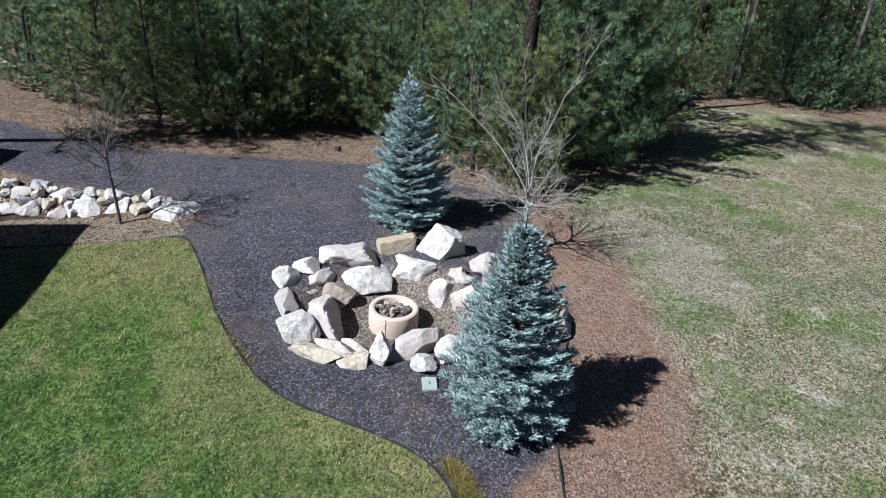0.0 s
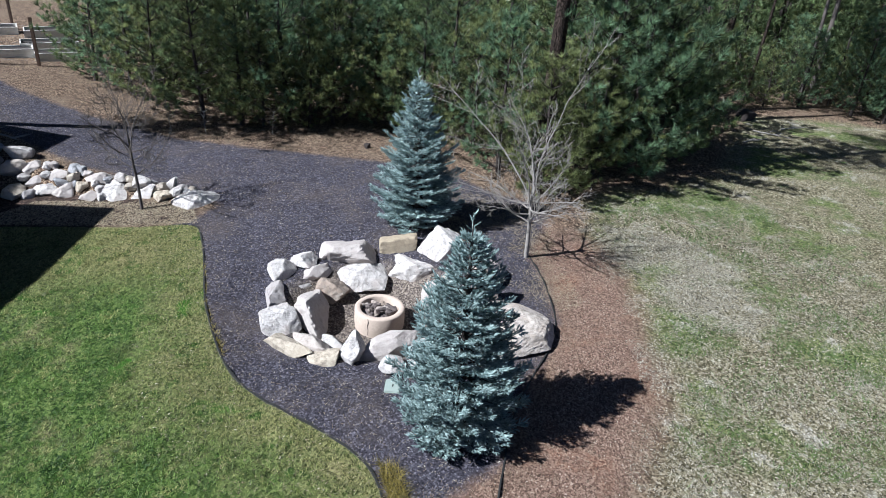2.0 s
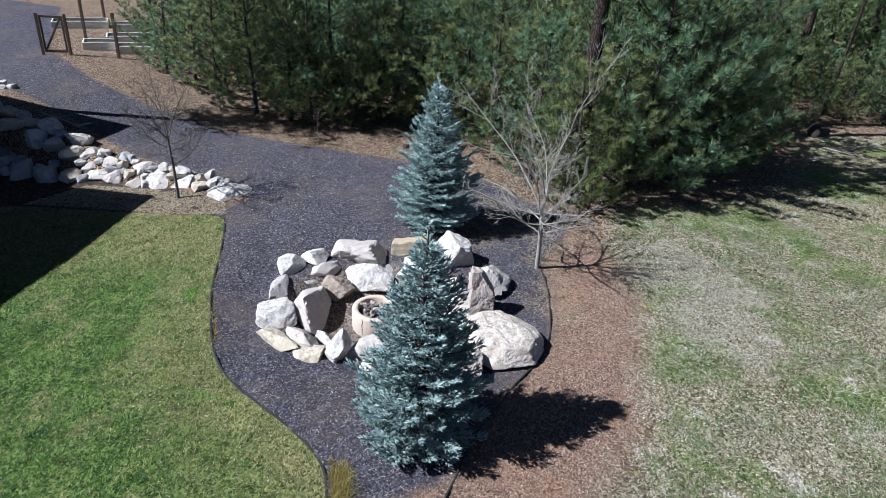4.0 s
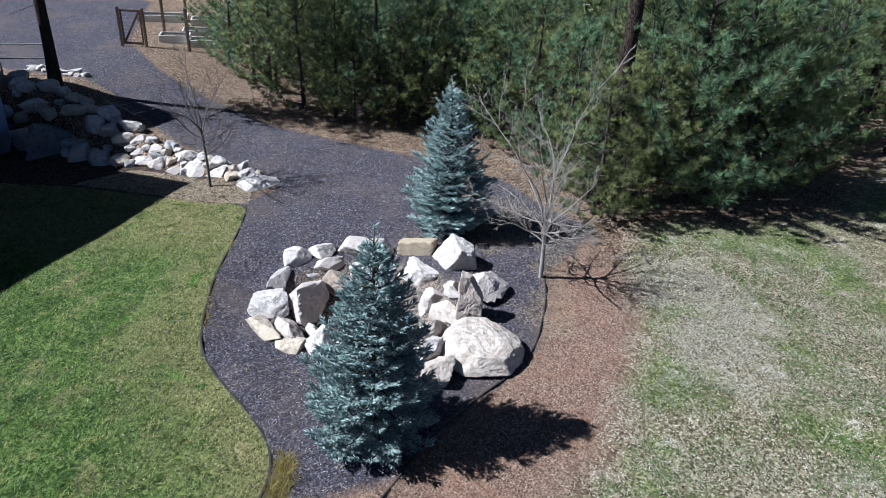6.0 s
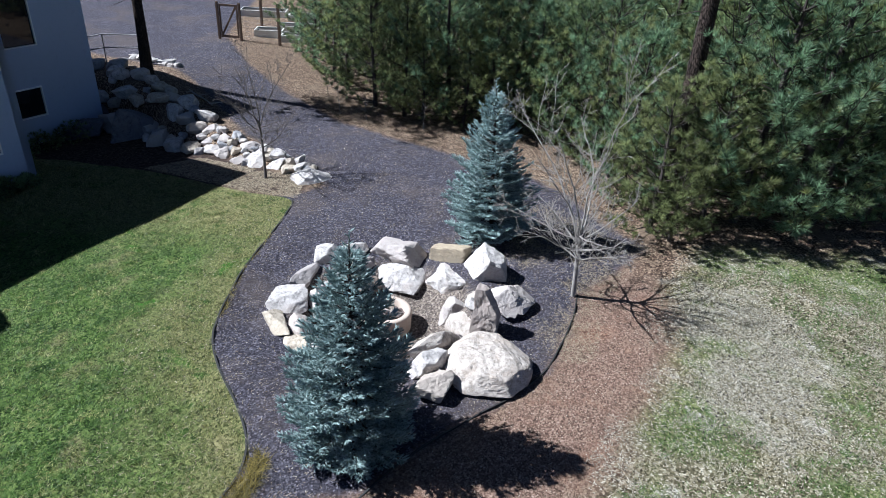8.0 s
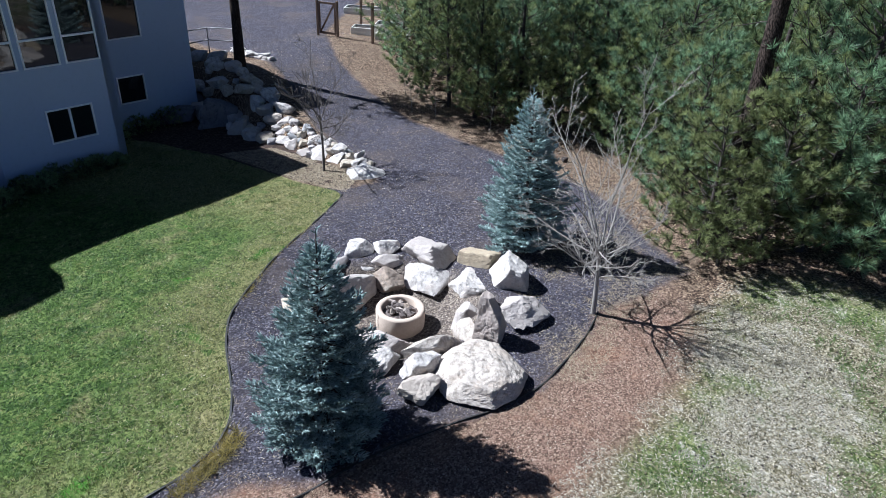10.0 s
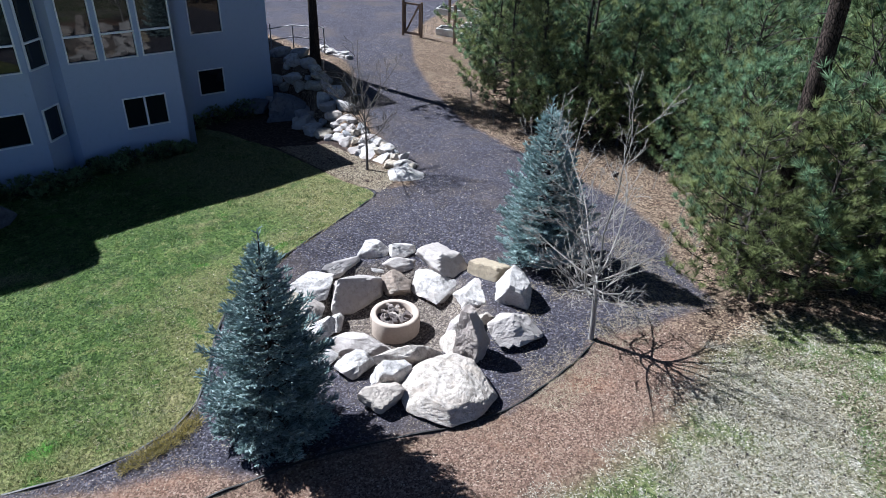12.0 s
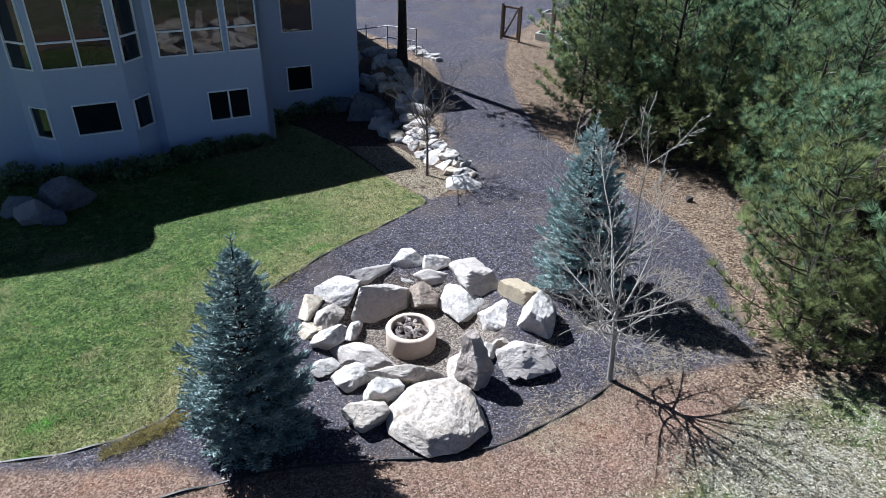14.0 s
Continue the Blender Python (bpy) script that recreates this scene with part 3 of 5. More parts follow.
# x, y, centre height, three sizes, turn, stone, seed, tilts
CIRCLE = [
    (1.92, 10.96, -0.02, 0.32, 0.55, 0.22, 346, "p", 1008, 18, 10),
    (2.41, 11.42, -0.04, 0.56, 0.37, 0.21, 59, "p", 1007, -16, 14),
    (2.66, 11.07, -0.17, 0.34, 0.59, 0.23, 322, "p", 1006, -7, -4),
    (3.29, 11.53, -0.04, 1.00, 0.81, 0.42, 353, "p", 1002, -31, 1),
    (5.22, 11.17, 0.17, 0.60, 0.89, 0.79, 35, "p", 1004, 12, 3),
    (3.61, 10.91, -0.25, 0.83, 0.30, 0.52, 1, "p", 1001, -45, 4),
    (4.44, 10.87, -0.25, 0.50, 0.83, 0.61, 55, "p", 1010, -12, 16),
    (4.72, 9.98, -0.24, 0.37, 0.33, 0.48, 318, "p", 1001, -16, 17),
    (5.11, 10.31, -0.05, 0.63, 0.24, 0.21, 279, "t", 1010, 13, -24),
    (5.13, 9.93, 0.02, 0.31, 0.20, 0.23, 278, "p", 1006, 35, -27),
    (2.85, 10.62, -0.31, 0.41, 0.53, 0.37, 76, "b", 1004, 25, 4),
    (2.18, 10.60, -0.26, 0.31, 0.52, 0.20, 317, "p", 1001, -14, -9),
    (1.77, 10.25, -0.14, 0.30, 0.94, 0.30, 4, "g", 1003, -9, -10),
    (1.82, 9.34, -0.10, 0.62, 0.61, 0.21, 17, "p", 1010, 14, 9),
    (2.41, 9.94, -0.28, 1.08, 0.40, 0.51, 68, "p", 1007, -11, 16),
    (1.87, 8.63, -0.09, 0.71, 0.28, 0.22, 309, "t", 1003, -5, -1),
    (2.26, 8.68, -0.13, 0.27, 0.79, 0.25, 35, "w", 1008, -10, -13),
    (2.64, 9.04, -0.38, 0.40, 0.20, 0.19, 300, "p", 1008, -9, -15),
    (2.48, 8.21, -0.10, 0.41, 0.35, 0.19, 321, "t", 1010, 7, -5),
    (2.91, 8.24, -0.03, 0.26, 0.50, 0.20, 325, "p", 1005, -0, 11),
    (3.63, 8.45, -0.11, 0.80, 0.36, 0.24, 7, "p", 1006, 1, -2),
    (3.43, 7.74, -0.02, 0.23, 0.41, 0.19, 6, "p", 1008, -4, -25),
    (4.02, 7.90, 0.01, 0.43, 0.48, 0.31, 2, "p", 1004, 11, -16),
    (5.70, 10.03, 0.22, 0.46, 0.78, 0.40, 337, "p", 1008, -6, -16),
    (4.95, 9.27, -0.04, 0.66, 0.22, 0.38, 321, "w", 1002, -12, -37),
    (4.76, 7.92, 0.23, 0.29, 0.43, 0.22, 325, "p", 1007, 4, 13),
    (4.89, 7.47, 0.13, 0.45, 0.55, 0.32, 357, "t", 1003, -10, -14),
    (4.72, 8.37, 0.24, 0.75, 0.27, 0.27, 58, "w", 1008, -3, 5),
]
STONE = {"p": (M_ROCK, "pale weathered granite boulder set round the fire pit"), "t": (M_TAN, "tan granite block set round the fire pit"),
         "b": (M_BROWN, "brown rough granite boulder set round the fire pit"), "g": (M_GREY, "grey lichened granite boulder set round the fire pit"),
         "w": (M_WARM, "cream-coloured flat granite boulder set round the fire pit")}


def ring_rock(x, y, z, size, turn, seed, mat, label, tilt, group=RING, **kw):
    """A boulder, its foot drawn down until it sits in the ground."""
    me = rock_mesh("boulder", size, seed, mat, **kw)
    m = pose(x, y, z, tilt[0], tilt[1], turn)
    co = np.empty(len(me.vertices) * 3, np.float32)
    me.vertices.foreach_get("co", co)
    p = co.reshape(-1, 3) @ np.array(m.to_3x3()).T + np.array([x, y, z])
    foot = z_at(x, y) - 0.06
    low, mid = p[:, 2].min(), p[:, 2].mean()
    if low > foot:
        under = p[:, 2] < mid
        p[under, 2] = mid - (mid - p[under, 2]) * (mid - foot) / (mid - low)
    me.vertices.foreach_set("co", (p - np.array([x, y, z])).astype(np.float32).ravel())
    me.update()
    ob = new("boulder", me)
    ob.matrix_world = pose(x, y, z)
    return tagged(ob, label, "boulder", group)


for x, y, z, sx, sy, sz, turn, kind, seed, tx, ty in CIRCLE:
    ring_rock(x, y, z, (sx * 1.11, sy * 1.11, sz * 1.12), turn, seed, *STONE[kind], (tx, ty), rough=0.06, **({"taper": 0.35} if sz > 0.75 else {}))
ring_rock(4.35, 11.67, -0.02, (0.83, 0.50, 0.47), 351, 1003, M_SLAB, "squared tan granite slab set round the fire pit", (-9, -7), cuts=2, jitter=0.07, rough=0.03)
ring_rock(5.65, 8.15, 0.18, (1.43, 1.41, 0.45), 87, 1003, M_WARM, "huge domed pale granite boulder beside the fire circle", (4, -1), sub=5, cuts=5, sharp=60, rough=0.055, jitter=0.14, dome=True)
ring_rock(5.42, 9.24, 0.45, (0.58, 0.58, 1.04), 18, 1004, M_PINK, "tall pointed pinkish granite slab standing on end", (-11, -11), sub=5, cuts=9, rough=0.06, taper=0.58)


# retaining bank of rocks between the path and the lower lawn
LOW_WALL = [
    (0.17, 14.46, -0.02, 0.60, 0.57, 0.27, 356, "p", 1008, 18, -9),
    (-0.54, 15.03, -0.11, 0.38, 0.51, 0.26, 46, "t", 1004, -8, -3),
    (-0.55, 15.19, 0.06, 0.29, 0.22, 0.19, 24, "t", 1008, 3, -13),
    (-0.12, 15.05, 0.05, 0.32, 0.22, 0.19, 7, "g", 1008, 6, -15),
    (-1.01, 15.17, -0.11, 0.51, 0.40, 0.20, 338, "p", 1003, 29, -24),
    (-1.62, 15.38, -0.11, 0.52, 0.62, 0.21, 17, "p", 1001, 11, -13),
    (-1.86, 15.25, -0.20, 0.21, 0.23, 0.23, 28, "p", 1007, 19, 16),
    (-2.25, 15.48, -0.26, 0.36, 0.46, 0.19, 65, "p", 1007, -24, -6),
    (-2.73, 15.65, -0.19, 0.42, 0.22, 0.26, 355, "p", 1001, 10, -25),
    (-3.24, 16.00, -0.24, 0.46, 0.44, 0.19, 288, "p", 1006, 12, -12),
    (-3.43, 16.31, -0.12, 0.42, 0.26, 0.18, 32, "g", 1001, -11, -21),
    (-3.55, 16.67, 0.11, 0.39, 0.35, 0.19, 67, "p", 1008, -4, -15),
    (-2.91, 16.17, 0.05, 0.22, 0.56, 0.22, 61, "p", 1003, -12, 0),
    (-1.99, 15.84, 0.08, 0.39, 0.43, 0.21, 360, "p", 1008, -3, -9),
    (-2.36, 15.72, -0.07, 0.22, 0.23, 0.21, 55, "t", 1004, 4, 1),
    (-1.02, 15.46, 0.10, 0.33, 0.52, 0.20, 18, "p", 1004, -1, 1),
]
WALL_STONE = {"p": (M_ROCK, "pale angular granite rock in the low sunlit wall"), "t": (M_TAN, "tan granite rock in the low sunlit wall"), "g": (M_GREY, "lichened grey rock in the low sunlit wall")}
for x, y, z, sx, sy, sz, turn, kind, seed, tx, ty in LOW_WALL:
    ring_rock(x, y, z, (sx * 1.16, sy * 1.16, sz * 1.2), turn, seed, *WALL_STONE[kind], (tx, ty), "rocks of the bank", rough=0.07)


def bank_rocks():
    r = np.random.default_rng(21)
    label = "granite rock stacked in the retaining bank"
    line = np.array(BANK[1:8])
    seg = np.linalg.norm(np.diff(line, axis=0), axis=1)
    cum = np.cumsum(seg)
    done = [(x, y, max(sx, sy)) for x, y, z, sx, sy, *_ in LOW_WALL]
    for k in range(2600):
        s = 4.0 + (cum[-1] - 4.0) * r.random()
        grow = smooth(np.array([s]), 3.5, 6.0)[0]
        off = r.uniform(-0.4 - 0.35 * grow, 0.3 + 0.35 * grow)
        w = r.uniform(0.46, 0.66) if k < 400 else r.uniform(0.3, 0.46)
        if k >= 1500:  # small stones wedged into the low sunlit wall
            s, off, w = r.uniform(0.5, 4.3), r.uniform(-0.1, 0.35), r.uniform(0.22, 0.34)
        i = min(int(np.searchsorted(cum, s)), len(seg) - 1)
        f = (s - (cum[i] - seg[i])) / seg[i]
        d = unit(line[i + 1] - line[i])
        q = line[i] * (1 - f) + line[i + 1] * f - np.array([-d[1], d[0]]) * off
        if any(math.hypot(q[0] - a, q[1] - b) < (0.4 if k < 1500 else 0.32) * (w + c) for a, b, c in done):
            continue
        done.append((q[0], q[1], w))
        h = w * r.uniform(0.5, 0.8)
        m = [M_ROCK, M_ROCK, M_ROCK, M_GREY, M_TAN][r.integers(5)]
        rock("boulder", q[0], q[1], z_at(q[0], q[1]) + h * 0.3, (w, w * r.uniform(0.6, 0.95), h), r.uniform(0, 360), 500 + k, m, label, "rocks of the bank",
             (r.uniform(-15, 15), r.uniform(-15, 15)), sub=3)


bank_rocks()
for x, y, w, d, h, turn, seed in ((-6.3, 17.1, 1.0, 0.8, 0.9, 30, 7), (-7.2, 17.5, 0.8, 0.7, 0.7, 70, 8), (-7.9, 17.0, 0.9, 0.7, 0.5, 10, 9), (-8.8, 18.2, 1.1, 0.8, 0.8, 50, 10)):
    rock("boulder", x, y, z_at(x, y) + h * 0.3, (w, d, h), turn, 860 + seed, M_SHADED_ROCK, "large boulder beside the house, its grey stone darkened for the shade", "boulders by the house")
for x, y, w, d, h, turn, seed in ((-6.65, 7.3, 1.25, 0.95, 0.8, 20, 1), (-6.2, 6.4, 0.75, 0.6, 0.5, 50, 3), (-7.0, 6.3, 0.8, 0.6, 0.5, 10, 5), (-5.7, 6.7, 0.55, 0.5, 0.35, 80, 11)):
    rock("boulder", x, y, z_at(x, y) + h * 0.3, (w, d, h), turn, 860 + seed, M_SHADED_ROCK, "grey boulder on the shaded lawn, its stone colour darkened for the shade", "boulders by the house")


# ---- fire ring and valve lid ----
def lathe(profile, sides=48, wob=0.0, seed=0):
    r = np.random.default_rng(seed)
    th = np.arange(sides) * 2 * np.pi / sides
    v = np.array([[rad * np.cos(t), rad * np.sin(t), z] for rad, z in profile for t in th])
    if wob:
        v += r.normal(size=v.shape) * wob
    n = len(profile)
    f = [(i * sides + j, i * sides + (j + 1) % sides, (i + 1) * sides + (j + 1) % sides, (i + 1) * sides + j) for i in range(n - 1) for j in range(sides)]
    return v, f


def fire_ring():
    top = tagged(new("fire_ring"), "round tan concrete fire ring full of ash and charred wood", "fire pit")
    top.matrix_world = pose(3.6, 9.56, z_at(3.6, 9.56))
    v, f = lathe([(0.44, -0.05), (0.455, 0.1), (0.455, 0.37), (0.445, 0.39), (0.42, 0.4), (0.36, 0.4), (0.345, 0.385), (0.34, 0.2), (0.34, 0.0)], 56, 0.0015, 3)
    # a crack runs down the outside of the wall
    attach(new("wall", mesh("wall", v, f, M_CONCRETE, True)), top)
    for a in (-128, 38):
        cr = Pile()
        p = [(0.456 * math.cos(radians(a + dx)), 0.456 * math.sin(radians(a + dx)), z) for dx, z in ((0, 0.385), (1.2, 0.32), (-0.6, 0.24), (1.0, 0.16), (0.2, 0.05))]
        cr.add(*tube(p, [0.005, 0.006, 0.005, 0.004, 0.003], 4))
        cr.object("crack", M_CHAR, top, False, "dark crack in the concrete")
    d, tri = lathe([(0.345, 0.27), (0.25, 0.3), (0.12, 0.33), (0.01, 0.34)], 30, 0.012, 5)
    attach(new("ash", mesh("ash", d, tri, M_CHAR, False)), top)
    r = np.random.default_rng(9)
    for k in range(26):
        a, q = r.uniform(0, 6.28), 0.28 * math.sqrt(r.uniform(0, 1))
        ob = attach(new("charred_log" if k < 7 else "ember_lump", rock_mesh("lump", (r.uniform(0.2, 0.34), 0.07, 0.06) if k < 7 else tuple(r.uniform(0.05, 0.13, 3)), 700 + k, M_CHAR if k % 3 else M_BROWN, 3, 6, 10, 0.1)), top)
        ob.matrix_basis = pose(q * math.cos(a) * (0.5 if k < 7 else 1), q * math.sin(a) * (0.5 if k < 7 else 1), 0.36 + (0.02 if k < 7 else 0), r.uniform(-20, 20), r.uniform(-20, 20), r.uniform(0, 180))


fire_ring()


def valve_lid():
    top = tagged(new("valve_box"), "pale green plastic irrigation valve lid in the gravel", "valve box")
    top.matrix_world = pose(3.37, 7.27, z_at(3.37, 7.27) + 0.01, 0, 0, 72)
    bm = box_bm(-0.155, -0.12, -0.01, 0.155, 0.12, 0.04, 0.014)
    part("lid", bm, M_LID, top)
    part("collar", box_bm(-0.168, -0.133, -0.06, 0.168, 0.133, 0.012, 0.01), M_EDGE, top, "black plastic collar")
    part("grip", box_bm(-0.03, -0.008, 0.036, 0.03, 0.008, 0.046, 0.003), M_EDGE, top, "dark finger slot")


valve_lid()


# ---- blue spruces ----
def fingers(pile, base, way, length, thick, r):
    """Bottle-brush shoots: a tapered four-sided body with short needles all round it."""
    P, D, L = np.asarray(base), unit(np.asarray(way)), np.asarray(length)
    a1 = unit(np.cross(D, r.normal(size=D.shape)))
    a2 = np.cross(D, a1)
    ring = [P + (a1 * math.cos(q) + a2 * math.sin(q)) * thick * 0.45 for q in (0, 2.09, 4.19)] + [P + D * L[:, None] * 0.7 + (a1 * math.cos(q) + a2 * math.sin(q)) * thick * 0.5 for q in (1, 3.09, 5.19)]
    ring.append(P + D * L[:, None])
    shape = np.array([(0, 1, 3), (1, 4, 3), (1, 2, 4), (2, 5, 4), (2, 0, 5), (0, 3, 5), (3, 4, 6), (4, 5, 6), (5, 3, 6)])
    pile.add(np.stack(ring, 1).reshape(-1, 3), (np.arange(len(P))[:, None, None] * 7 + shape[None]).reshape(-1, 3))
    for s in (0.1, 0.4, 0.7):
        needles(pile, P + D * (L * s)[:, None], D, 4, 0.027, 0.0085, 30, 65, r)
    needles(pile, P + D * (L * 0.9)[:, None], D, 3, 0.026, 0.0085, 5, 40, r)


def spruce(name, x, y, high, wide, seed, label, whorls=17, lean=(0.0, 0.0), full=1.75):
    r = np.random.default_rng(seed)
    top = tagged(new(name), label, "tree", "blue spruces")
    top.matrix_world = pose(x, y, z_at(x, y))
    wood, leaf = Pile(), Pile()
    zs = np.linspace(-0.1, high, 12)
    wood.add(*tube(np.column_stack([lean[0] * zs / high, lean[1] * zs / high, zs]), 0.075 * (1 - zs / high * 0.94), 8))
    wood.object("trunk", M_BARK, top, True)
    wood = Pile()
    fp, fd, fl = [], [], []
    up = np.array([0, 0, 1.0])
    for k in range(2 * whorls):
        f = (k + 0.5) / (2 * whorls)
        main = k % 2 == 0
        z = 0.1 + (high - 0.45) * f
        rad = wide * (1 - f ** full) * min(1.0, 0.74 + f * 1.6) + 0.07
        count = max(5, int((13 if main else 9) * (1 - f) ** 0.45 + 2))
        for a in np.arange(count) * 2 * np.pi / count + r.uniform(0, 6.28):
            a += r.normal() * 0.13
            ln = rad * (r.uniform(0.85, 1.2) if main else r.uniform(0.5, 0.82)) * (1 + 0.08 * math.sin(2 * a + k))
            out = np.array([math.cos(a), math.sin(a), 0])
            rise = -0.2 + 0.62 * f + r.normal() * 0.07
            t = np.linspace(0, 1, 6)[:, None]
            c = np.array([lean[0] * z / high, lean[1] * z / high, z + r.normal() * 0.03]) + out * ln * t + up * ln * (rise * t - 0.16 * t * (1 - t) + 0.2 * t ** 3)
            wood.add(*tube(c, np.linspace(0.012, 0.003, 6), 3))
            n = max(3, int(ln / 0.075))
            for s in np.linspace(0.34, 1.0, n):
                i = min(int(s * 5), 4)
                p = c[i] + (c[i + 1] - c[i]) * (s * 5 - i)
                d = unit(c[i + 1] - c[i])
                side = np.cross(d, up)
                for sg in (-1, 1):
                    tl = (0.07 + 0.3 * (1 - s) * min(1.0, ln + 0.2)) * r.uniform(0.7, 1.25)
                    dd = unit(d * 0.85 + side * sg * r.uniform(0.5, 0.95) + up * r.uniform(-0.2, 0.28))
                    sd = np.cross(dd, up)
                    for q in np.arange(0.05, max(tl, 0.06), 0.062):
                        e = p + dd * q + up * 0.03 * q
                        for tg in (-1, 1):
                            if r.random() < 0.78:
                                fp.append(e), fd.append(dd * 0.8 + sd * tg * r.uniform(0.4, 0.9) + up * r.uniform(-0.25, 0.5)), fl.append(r.uniform(0.05, 0.085))
                    fp.append(p + dd * tl * 0.8), fd.append(dd + up * r.uniform(-0.1, 0.3)), fl.append(r.uniform(0.07, 0.1))
                if s > 0.6:
                    fp.append(p), fd.append(d + up * r.uniform(0.2, 0.9)), fl.append(r.uniform(0.06, 0.09))
            fp.append(c[-1]), fd.append(unit(c[-1] - c[-2])), fl.append(0.11)
    tip = np.array([lean[0], lean[1], high - 0.42])
    for k in range(9):  # leader and its side shoots
        h, a = 0.05 * k, k * 2.4
        fp.append(tip + up * h), fd.append(np.array([math.cos(a), math.sin(a), 0.9])), fl.append(0.15 - 0.008 * k)
    for k in range(4):
        fp.append(tip + up * 0.1 * k), fd.append(up), fl.append(0.13)
    fingers(leaf, fp, fd, fl, 0.021, r)
    wood.object("branchwork", M_BARK, top)
    leaf.object("crown", M_SPRUCE, top, False, "dense blue-green needles")
    return top


spruce("blue_spruce", 4.04, 6.12, 3.22, 0.76, 31, "dense conical blue spruce at the edge of the gravel", 15, (-0.03, 0.13), 1.6)
spruce("blue_spruce", 5.06, 12.74, 3.42, 0.9, 32, "slender blue spruce behind the fire circle", 15, (-0.17, -0.03), 1.35)


# ---- bare young trees ----
def bare_tree(name, x, y, high, seed, label, stems, low_z, spread, turn=0.0, lean=(0.0, 0.0), base_r=0.045, bark=None, reach=0.46):
    r = np.random.default_rng(seed)
    top = tagged(new(name), label, "tree", "bare young trees")
    top.matrix_world = pose(x, y, z_at(x, y), 0, 0, turn)
    trunk, twigs = Pile(), Pile()

    def grow(p, d, ln, rad, depth):
        n = (0, 8, 7, 5, 4)[depth]
        pts, q = [p], p
        bend = r.normal(size=3) * 0.14
        for i in range(n - 1):
            d = unit(d + bend * 0.3 + r.normal(size=3) * 0.1 + np.array([0, 0, (0, 0.06, 0.05, 0.08, 0.08)[depth]]))
            q = q + d * ln / (n - 1)
            pts.append(q)
        twigs.add(*tube(pts, np.linspace(rad, 0.0042, n), 5 if depth == 1 else 3))
        if depth >= 4:
            return
        for j in range((0, 9, 4, 2)[depth]):
            s = r.uniform(0.18, 0.97)
            i = min(int(s * (n - 1)), n - 2)
            c = pts[i] + (pts[i + 1] - pts[i]) * (s * (n - 1) - i)
            dd = unit(pts[i + 1] - pts[i])
            sd = unit(np.cross(dd, r.normal(size=3)))
            grow(c, unit(dd * r.uniform(0.5, 0.9) + sd * r.uniform(0.4, 0.9)), ln * r.uniform(0.22, 0.5) * (1.15 - 0.5 * s), max(0.003, rad * 0.5 * (1 - 0.5 * s)), depth + 1)

    fork = low_z + 0.45
    h = np.linspace(-0.08, fork + 0.25, 8)
    bow = 0.02 * np.sin(h * 1.7)
    trunk.add(*tube(np.column_stack([bow + lean[0] * h, bow * 0.6 + lean[1] * h, h]), base_r * (1.12 - h / high), 9))

    def on(z):
        b = float(np.interp(z, h, bow))
        return np.array([b + lean[0] * z, b * 0.6 + lean[1] * z, z])

    for k in range(5):  # upright stems from the fork
        a = k * 1.257 + r.uniform(-0.3, 0.3)
        z0 = fork + r.uniform(-0.15, 0.2)
        out = 0.08 if k == 0 else r.uniform(0.28, 0.6) * spread
        grow(on(z0), unit(np.array([math.cos(a) * out, math.sin(a) * out, 1.0])), (high - z0) * (1.0 if k == 0 else r.uniform(0.7, 0.95)), base_r * 0.46, 1)
    for k in range(stems):  # low spreading limbs
        a = k * 2.4 + r.uniform(-0.4, 0.4)
        z0 = low_z + (fork - low_z + 0.2) * (k + r.random()) / stems
        grow(on(z0), unit(np.array([math.cos(a), math.sin(a), r.uniform(0.0, 0.5)])), high * reach * r.uniform(0.7, 1.1), base_r * 0.4, 1)
    trunk.object("trunk", bark or M_TWIG, top, True)
    twigs.object("branchwork", bark or M_TWIG, top, True)
    return top


bare_tree("bare_maple", 6.92, 10.78, 4.4, 65, "leafless grey multi-branched young tree at the path edging", 12, 0.75, 1.25, 0, (-0.08, -0.05), 0.043, None, 0.34)
bare_tree("bare_maple", -0.92, 14.42, 3.4, 62, "leafless young tree beside the retaining rocks", 7, 0.8, 1.0, 0, (-0.06, 0.02), 0.034, M_DARKTWIG, 0.36)


